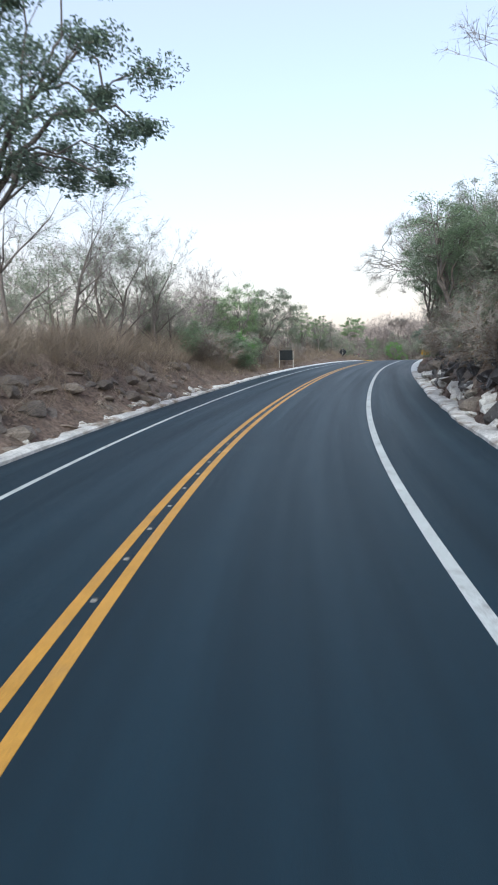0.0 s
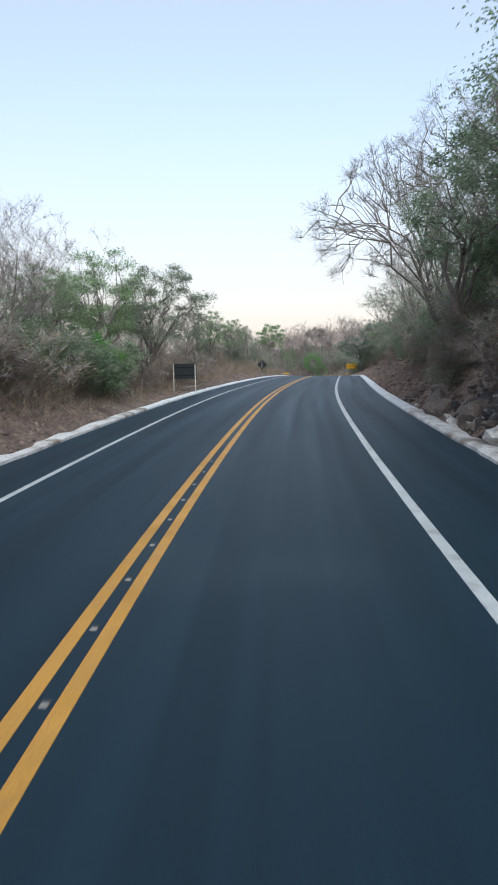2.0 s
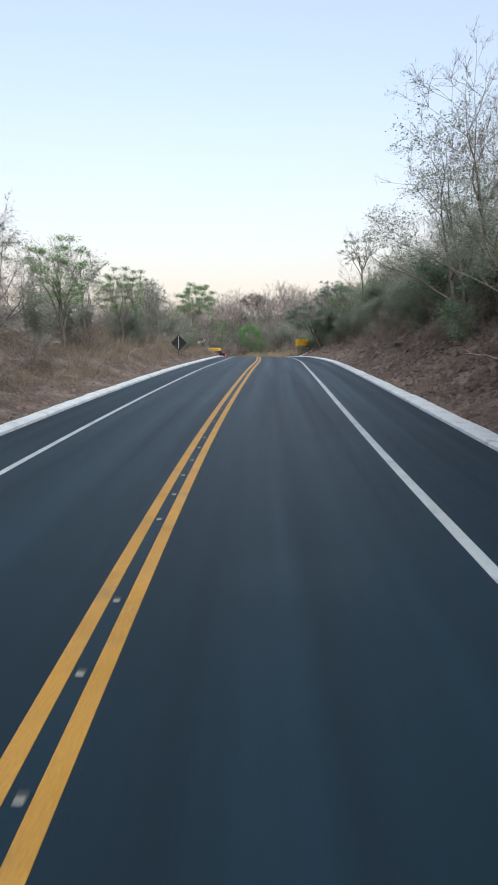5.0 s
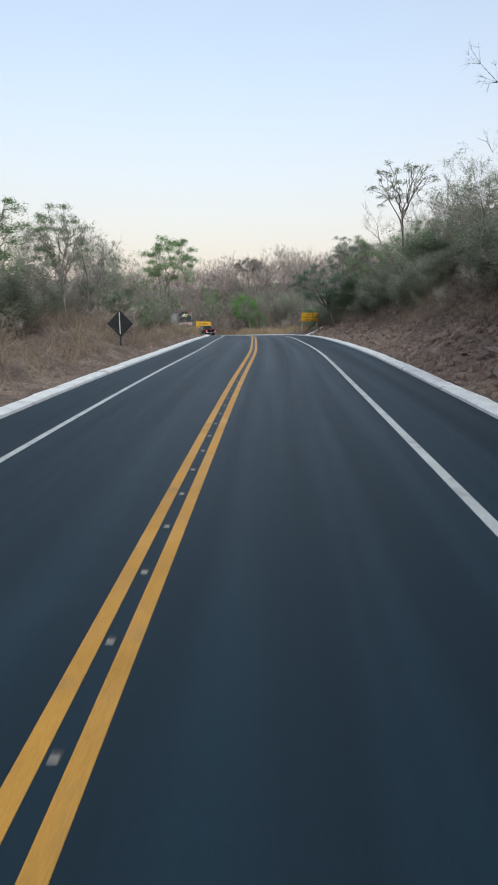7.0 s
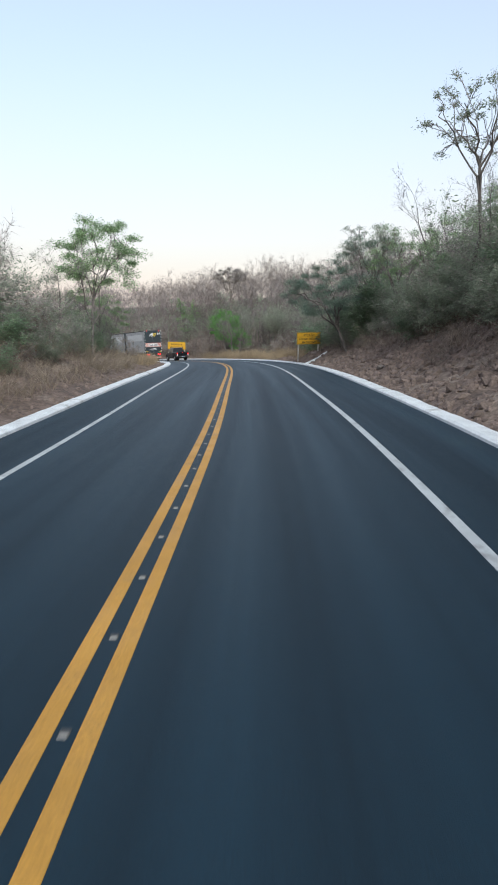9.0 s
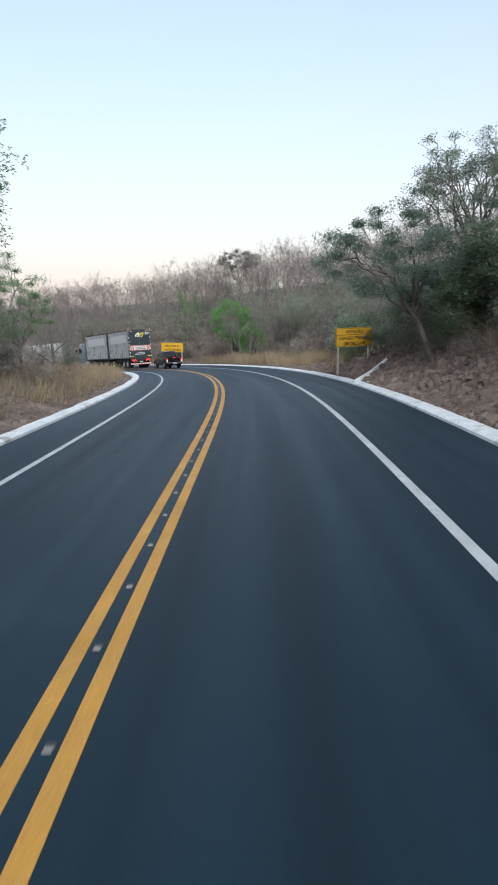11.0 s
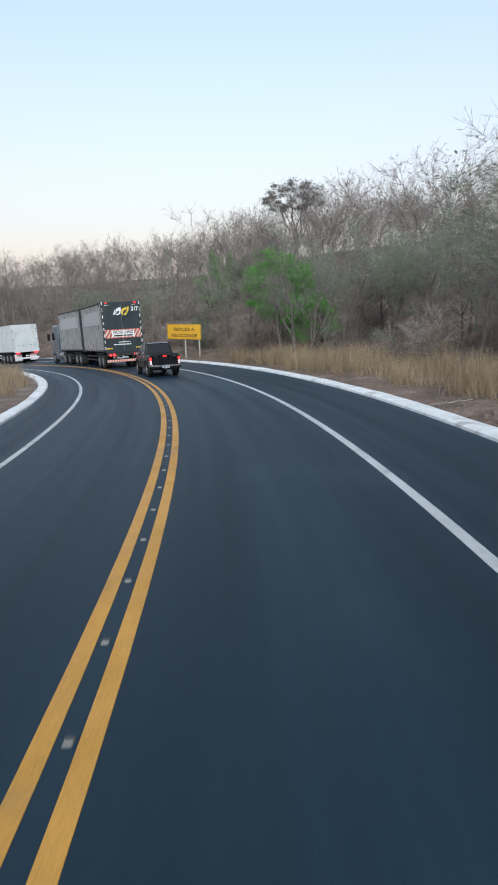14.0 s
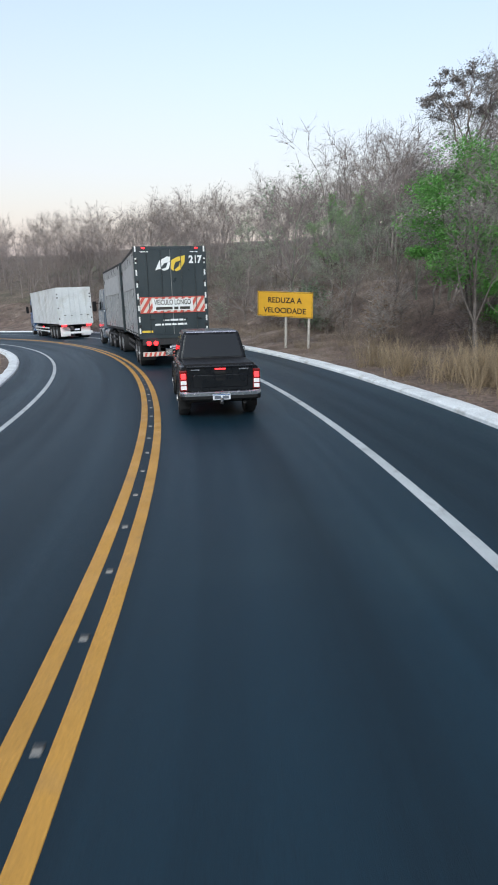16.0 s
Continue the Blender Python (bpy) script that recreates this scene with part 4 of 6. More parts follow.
def tubes(seg, sides=4, thin=0.006):
    """Vertices and faces of the limbs."""
    a = np.array([s[0] for s in seg]); b = np.array([s[1] for s in seg])
    ra = np.maximum([s[2] for s in seg], thin); rb = np.maximum([s[3] for s in seg], thin * 0.7)
    d = b - a
    d /= np.linalg.norm(d, axis=1)[:, None] + 1e-9
    ref = np.where(np.abs(d[:, 2:3]) > 0.9, np.array([[1.0, 0, 0]]), np.array([[0, 0, 1.0]]))
    u = np.cross(d, ref); u /= np.linalg.norm(u, axis=1)[:, None]
    v = np.cross(d, u)
    ang = np.arange(sides) * 2 * math.pi / sides
    ring = np.cos(ang)[None, :, None] * u[:, None] + np.sin(ang)[None, :, None] * v[:, None]
    va = a[:, None] + ring * ra[:, None, None]
    vb = b[:, None] + ring * rb[:, None, None]
    verts = np.concatenate([va, vb], 1).reshape(-1, 3)
    base = (np.arange(len(seg)) * 2 * sides)[:, None]
    k = np.arange(sides); k2 = (k + 1) % sides
    faces = np.stack([base + k, base + k2, base + sides + k2, base + sides + k], -1).reshape(-1, 4)
    return verts, faces


def blades(rng, origins, dirs, length, width, n, droop=0.12, fan=0.5):
    """n narrow twigs out of each origin, as thin tapering blades."""
    o = np.repeat(origins, n, 0)
    d = np.repeat(dirs, n, 0) + rng.normal(0, fan, (len(o), 3))
    d /= np.linalg.norm(d, axis=1)[:, None] + 1e-9
    L = length * rng.uniform(0.5, 1.2, (len(o), 1))
    side = np.cross(d, rng.normal(0, 1, (len(o), 3))); side /= np.linalg.norm(side, axis=1)[:, None] + 1e-9
    tip = o + d * L - np.array([0, 0, 1]) * L * droop * rng.rand(len(o), 1)
    verts = np.stack([o - side * width * 1.3, o + side * width * 1.3, tip], 1).reshape(-1, 3)
    return verts, np.arange(len(verts)).reshape(-1, 3), tip


def leaves(rng, centres, n, spread, size, flat=0.5):
    """n small folded leaves scattered round each centre."""
    c = np.repeat(centres, n, 0) + rng.normal(0, 1, (len(centres) * n, 3)) * np.array([spread, spread, spread * 0.65])
    a = rng.normal(0, 1, c.shape); a[:, 2] *= flat; a /= np.linalg.norm(a, axis=1)[:, None]
    b = np.cross(a, rng.normal(0, 1, c.shape)); b /= np.linalg.norm(b, axis=1)[:, None]
    L = size * rng.uniform(0.55, 1.3, (len(c), 1)); W = L * rng.uniform(0.35, 0.55, (len(c), 1))
    verts = np.stack([c - a * L, c + b * W, c + a * L, c - b * W], 1).reshape(-1, 3)
    return verts, np.arange(len(verts)).reshape(-1, 4)


def sprays(rng, centres, n, length, pairs, size):
    """Leafy sprays: from each centre n thin shoots with leaves in pairs along them."""
    o = np.repeat(centres, n, 0)
    d = rng.normal(0, 1, o.shape) * np.array([1, 1, 0.45]); d /= np.linalg.norm(d, axis=1)[:, None]
    L = length * rng.uniform(0.5, 1.2, (len(o), 1))
    side = np.cross(d, np.array([0, 0, 1.0])); side /= np.linalg.norm(side, axis=1)[:, None] + 1e-9
    t = np.tile(np.linspace(0.25, 1.0, pairs), len(o))[:, None]
    O, D, S, LL = (np.repeat(a, pairs, 0) for a in (o, d, side, L))
    base = O + D * LL * t - np.array([0, 0, 0.25]) * LL * t * t
    sign = np.where(np.arange(len(base)) % 2, 1.0, -1.0)[:, None]
    a = S * sign * 0.8 + D * 0.5 + rng.normal(0, 0.25, base.shape); a /= np.linalg.norm(a, axis=1)[:, None]
    b = np.cross(a, rng.normal(0, 0.5, base.shape) + np.array([0, 0, 1.0])); b /= np.linalg.norm(b, axis=1)[:, None] + 1e-9
    k = size * rng.uniform(0.6, 1.3, (len(base), 1))
    v = np.stack([base + b * k * 0.62, base + a * k * 2.2, base - b * k * 0.62], 1).reshape(-1, 3)
    return v, np.arange(len(v)).reshape(-1, 3)


def merged(*sets):
    vs_, fs_, off = [], [], 0
    for v, f in sets:
        vs_.append(v); fs_ += (f + off).tolist(); off += len(v)
    return np.concatenate(vs_), fs_


def plant(name, seed, height, kind, label, category, spread=0.7, levels=3, forks=4, leaf=None, leaf_n=14, leaf_size=0.09, leaf_spread=0.35, twig_n=5,
          lean=(0, 0), twig_len=0.55, trunk_r=None, low=0.3, twig_w=0.006, bark=None, twig=None, full=0.0):
    """A tree or shrub at the origin: trunk with limbs, crown of twigs and leaves."""
    rng = np.random.RandomState(seed)
    seg, tips = limbs(rng, height, spread, leaf is None, levels, lean, forks, trunk_r, low)
    thing = new(name)
    bark = bark or M_BARK
    big = [s for s in seg if s[4] <= 1]
    small = [s for s in seg if s[4] > 1]
    tr = new("trunk", raw_mesh(name + "_trunk", *tubes(big, 6, 0.012), bark, True)); tr.parent = thing
    sets = []
    if small:
        sets.append(tubes(small, 3, 0.007))
    tp = np.array([t[0] for t in tips]); td = np.array([t[1] for t in tips])
    if twig_n:
        bv, bf, ends = blades(rng, tp, td, twig_len, twig_w, twig_n)
        sets.append((bv, bf))
        if leaf is None:
            out = ends - np.repeat(tp, twig_n, 0)
            fv, ff, _ = blades(rng, ends - out * 0.3, out / (np.linalg.norm(out, axis=1)[:, None] + 1e-9), twig_len * 0.5, twig_w * 0.6, 3, 0.2, 0.5)
            sets.append((fv, ff))
    if sets:
        br = tagged(new("branching", raw_mesh(name + "_branching", *merged(*sets), twig or M_TWIG)), kind="stuff"); br.parent = thing
    if leaf is not None:
        cen = np.concatenate([tp, ends[rng.rand(len(ends)) < (0.22 if levels > 2 else 0.06)]]) if twig_n else tp
        if full:
            inner = np.array([(q[0] + q[1]) / 2 for q in seg if q[4] >= 1 and q[1][2] > height * (0.3 if levels > 2 else 0.06)])
            cen = np.concatenate([cen, inner[rng.rand(len(inner)) < full]])
        cr = new("crown", raw_mesh(name + "_crown", *sprays(rng, cen, leaf_n, leaf_spread, 5, leaf_size), leaf)); cr.parent = thing; tagged(cr, kind="stuff")
    tagged(thing, label, category, kind)
    return thing


PROTO = {}
for i in range(4):
    PROTO["bare", i] = plant("bare_tree", 100 + i, 8.0, "bare trees by the road", "leafless grey-brown tree with fine dry twigs", "tree", spread=0.75 + 0.1 * i, levels=3, forks=4, twig_n=6, twig_len=0.45, twig_w=0.0042, bark=M_BARK_BACKLIT, twig=M_TWIG_BACKLIT)
for i in range(4):
    PROTO["green", i] = plant("green_tree", 200 + i, 8.0, "green trees by the road", "leafy green tree with a loose open crown", "tree", spread=0.95, leaf=M_LEAF, leaf_n=12, leaf_size=0.042, leaf_spread=0.6, twig_n=2, full=0.4, bark=M_BARK_BACKLIT, twig=M_TWIG_BACKLIT)
for i in range(3):
    PROTO["pale", i] = plant("grey_green_tree", 300 + i, 8.0, "thin-leaved trees", "half-bare tree with sparse grey-green leaves", "tree", spread=0.9, leaf=M_LEAF_PALE, leaf_n=6, leaf_size=0.038, leaf_spread=0.5, twig_n=4, full=0.2)
for i in range(2):
    PROTO["fresh", i] = plant("bright_green_tree", 400 + i, 4.5, "bright green small trees", "small tree with fresh bright green foliage", "tree", spread=0.75, leaf=M_LEAF_BRIGHT, leaf_n=11, leaf_size=0.04, leaf_spread=0.38, twig_n=2, twig_len=0.3, full=0.4)
for i in range(3):
    PROTO["shrub", i] = plant("shrub", 500 + i, 2.6, "dry shrubs", "twiggy half-dry shrub with sparse dull leaves", "shrub", spread=1.1, levels=2, forks=6, leaf=M_LEAF_PALE, leaf_n=2, leaf_size=0.045, leaf_spread=0.4, twig_n=7, twig_len=0.5, trunk_r=0.03, low=0.0, twig_w=0.005)
for i in range(3):
    PROTO["scrub", i] = plant("dry_shrub", 600 + i, 2.4, "withered shrubs", "withered brown shrub with bare tangled twigs", "shrub", spread=1.15, levels=2, forks=7, leaf=M_LEAF_DRY, leaf_n=1, leaf_size=0.04, leaf_spread=0.4, twig_n=9, twig_len=0.6, trunk_r=0.03, low=0.0, twig_w=0.005)
for i in range(2):
    PROTO["dark", i] = plant("green_shrub", 700 + i, 3.0, "leafy shrubs", "dense dark green leafy shrub", "shrub", spread=1.1, levels=2, forks=6, leaf=M_LEAF, leaf_n=5, leaf_size=0.055, leaf_spread=0.58, twig_n=3, trunk_r=0.03, low=0.0, full=0.6)
for i in range(3):
    PROTO["thicket", i] = plant("thicket_shrub", 800 + i, 3.2, "grey-green thicket", "dense pale grey-green shrub with small leaves", "shrub", spread=1.2, levels=2, forks=6, leaf=M_LEAF_PALE, leaf_n=5, leaf_size=0.046, leaf_spread=0.64, twig_n=4, trunk_r=0.03, low=0.0, full=0.7)

def crown_pads(rng, c, axes, n, gap):
    """Middles of the leaf clumps of a crown: spread over an ellipsoid, mostly near its skin, at least gap apart."""
    out = []
    for _ in range(n * 60):
        v = rng.normal(0, 1, 3)
        v *= rng.uniform(0.35, 1.0) ** 0.5 / np.linalg.norm(v)
        if v[2] < -0.75:
            continue
        p = np.array(c) + v * np.array(axes)
        if all(np.linalg.norm((p - q) * np.array([1, 1, 1.5])) > gap for q in out):
            out.append(p)
        if len(out) == n:
            break
    return np.array(out)


def bowed(rng, a, b, r0, r1, n, rise, level, wander=0.05):
    """Segments of a limb from a to b that bows by rise and wanders a little."""
    t = np.linspace(0, 1, n + 1)[:, None]
    p = a + (b - a) * t + np.array([0, 0, 1.0]) * rise * 4 * t * (1 - t)
    p[1:-1] += rng.normal(0, wander * np.linalg.norm(b - a), (n - 1, 3))
    r = r0 + (r1 - r0) * t[:, 0]
    return [(p[i], p[i + 1], r[i], r[i + 1], level) for i in range(n)]


def pad_leaves(rng, pads, radius, n, size):
    """Clumps of leaves: flat-lying leaves, thicker towards the middle of each clump, with uneven edges."""
    k = len(pads)
    big = radius * rng.uniform(0.6, 1.25, k)
    v = rng.normal(0, 1, (k, n, 3))
    v *= (rng.rand(k, n, 1) ** 0.45) / np.linalg.norm(v, axis=2, keepdims=True)
    lump = 1 + 0.35 * np.sin(3 * np.arctan2(v[..., 1], v[..., 0]) + rng.uniform(0, 6, (k, 1)))
    c = (pads[:, None] + v * big[:, None, None] * lump[..., None] * np.array([1, 1, 0.5])).reshape(-1, 3)
    a = rng.normal(0, 1, c.shape) * np.array([1, 1, 0.45]); a /= np.linalg.norm(a, axis=1)[:, None]
    b = np.cross(a, rng.normal(0, 0.55, c.shape) + np.array([0, 0, 1.0])); b /= np.linalg.norm(b, axis=1)[:, None] + 1e-9
    L = size * rng.uniform(0.55, 1.35, (len(c), 1))
    fold = np.array([0, 0, 0.25]) * L
    verts = np.stack([c - a * L, c + b * L * 0.42 + fold, c + a * L - fold, c - b * L * 0.42 + fold], 1).reshape(-1, 3)
    return verts, np.arange(len(verts)).reshape(-1, 4)


def spread_tree(name, seed, label, group, fork, c, axes, pads, gap, radius, n, size, leaf, trunk_r=0.11, mains=5, bark=None, twig_n=6, twig_len=0.5, lean=(0.0, 0.0), twig=None):
    """A tree whose limbs fan out from a fork to separate clumps of leaves (or of twigs, with no leaf), with sky between them."""
    rng = np.random.RandomState(seed)
    bark = bark or M_BARK_BACKLIT
    ob = new(name)
    mid = crown_pads(rng, c, axes, pads, gap)
    top = np.array([c[0] * 0.35 + lean[0], c[1] * 0.35 + lean[1], fork])
    big = bowed(rng, np.zeros(3), top, trunk_r, trunk_r * 0.75, 5, 0.0, 0, 0.02)
    order = np.argsort(np.arctan2(mid[:, 1] - c[1], mid[:, 0] - c[0]) + rng.uniform(0, 6))
    small = []
    for grp in np.array_split(order, mains):
        goal = mid[grp].mean(0) * 0.85 + mid[grp[-1]] * 0.15
        start = big[rng.randint(2, 5)][1]
        limb = bowed(rng, start, goal, trunk_r * 0.55, trunk_r * 0.2, 6, 0.12 * np.linalg.norm(goal - start), 1, 0.035)
        big += limb
        for q in grp:
            a = limb[rng.randint(1, 6)][1]
            bough = bowed(rng, a, mid[q], trunk_r * 0.22, 0.012, 4, 0.1 * np.linalg.norm(mid[q] - a), 2)
            small += bough
            for _ in range(3):
                e = bough[rng.randint(1, 4)][1]
                small += bowed(rng, e, mid[q] + rng.uniform(-0.75, 0.75, 3) * radius * np.array([1, 1, 0.5]), 0.012, 0.006, 2, 0.05, 2)
    part_ = new("trunk", raw_mesh(name + "_trunk", *tubes(big, 6, 0.012), bark, True)); part_.parent = ob
    d = mid - np.array([c[0], c[1], c[2] - axes[2]]); d /= np.linalg.norm(d, axis=1)[:, None]
    sets = [tubes(small, 4, 0.006)]
    bv, bf, ends = blades(rng, mid, d, twig_len, 0.006, twig_n, 0.1, 0.7)
    sets.append((bv, bf))
    if leaf is None:
        for _ in range(2):
            spread_out = ends - np.repeat(mid, twig_n, 0) if len(ends) == len(mid) * twig_n else out
            out = np.repeat(spread_out, 3, 0)
            base = np.repeat(ends, 3, 0) - out * rng.uniform(0.0, 0.7, (len(out), 1))
            fv, ff, ends = blades(rng, base, out / (np.linalg.norm(out, axis=1)[:, None] + 1e-9), twig_len * 0.5, 0.0038, 1, 0.15, 0.65)
            sets.append((fv, ff))
    br = tagged(new("branching", raw_mesh(name + "_branching", *merged(*sets), twig or M_TWIG_BACKLIT)), kind="stuff"); br.parent = ob
    if leaf is not None:
        cr = tagged(new("crown", raw_mesh(name + "_crown", *pad_leaves(rng, mid, radius, n, size), leaf)), kind="stuff"); cr.parent = ob
    return tagged(ob, label, "tree", group)


M_TWIG_GREY = material("grey_limbs", (0.17, 0.15, 0.135), 0.9, vary=0.2, scale=2, per_island=0.2)
# mid green, raised for the same windscreen veil
M_LEAF_MID = material("mid_green_leaves", (0.29, 0.40, 0.205), 0.6, per_object=0.2, per_island=0.4, through_light=0.6)
M_LEAF_MAUVE = material("dusty_mauve_leaves", (0.25, 0.225, 0.205), 0.7, per_island=0.35, through_light=0.4)
# leaf colour darkened for crowns that stand against the bright sky
M_LEAF_BACKLIT = material("backlit_green_leaves", (0.175, 0.235, 0.18), 0.6, per_object=0.1, per_island=0.4, through_light=0.45)
for i in range(4):
    PROTO["open", i] = spread_tree("open_green_tree", 900 + i, "mid-green tree with clumped foliage and visible limbs", "open-crowned trees by the road", 2.4, (0, 0, 5.4), (2.5, 2.5, 2.5), 36, 0.75, 0.64, 260, 0.055, M_LEAF_MID, 0.12, 6)
for i in range(2):
    PROTO["sparse", i] = spread_tree("sparse_green_tree", 950 + i, "thin tree with sparse flat clumps of leaves", "sparse trees by the road", 3.6, (0, 0, 6.2), (2.1, 2.1, 1.7), 26, 0.7, 0.52, 120, 0.045, M_LEAF_PALE, 0.075, 5, twig_len=0.35)
used = {}


def put(kind, s, l, height, rz=None, rng=random, lean=0.0):
    """One more plant of a kind beside the road, rooted in the ground."""
    n = sum(1 for k in PROTO if k[0] == kind)
    ob = PROTO[kind, rng.randrange(n)]
    h = float(land_r(s, l) if l > 0 else land_l(s, l)) if abs(l) > 4.8 else 0.0
    x, y, z = (float(c) for c in on(s, l, h - 0.08))
    full = {"fresh": 4.5, "shrub": 2.6, "scrub": 2.4, "dark": 3.0, "thicket": 3.2}.get(kind, 8.0)
    k = height / full
    w = k * (0.66 if kind == "fresh" else 1.0)
    m = pose(x, y, z, 0, lean, rng.uniform(0, 360) if rz is None else rz) @ Matrix.Diagonal((w, w, k, 1))
    key = (kind, [q for q in PROTO if PROTO[q] is ob][0][1])
    if key not in used:
        used[key] = True
        ob.matrix_basis = m
        return ob
    c = copy_thing(ob, pose(0, 0, 0))
    c.matrix_basis = m
    return c


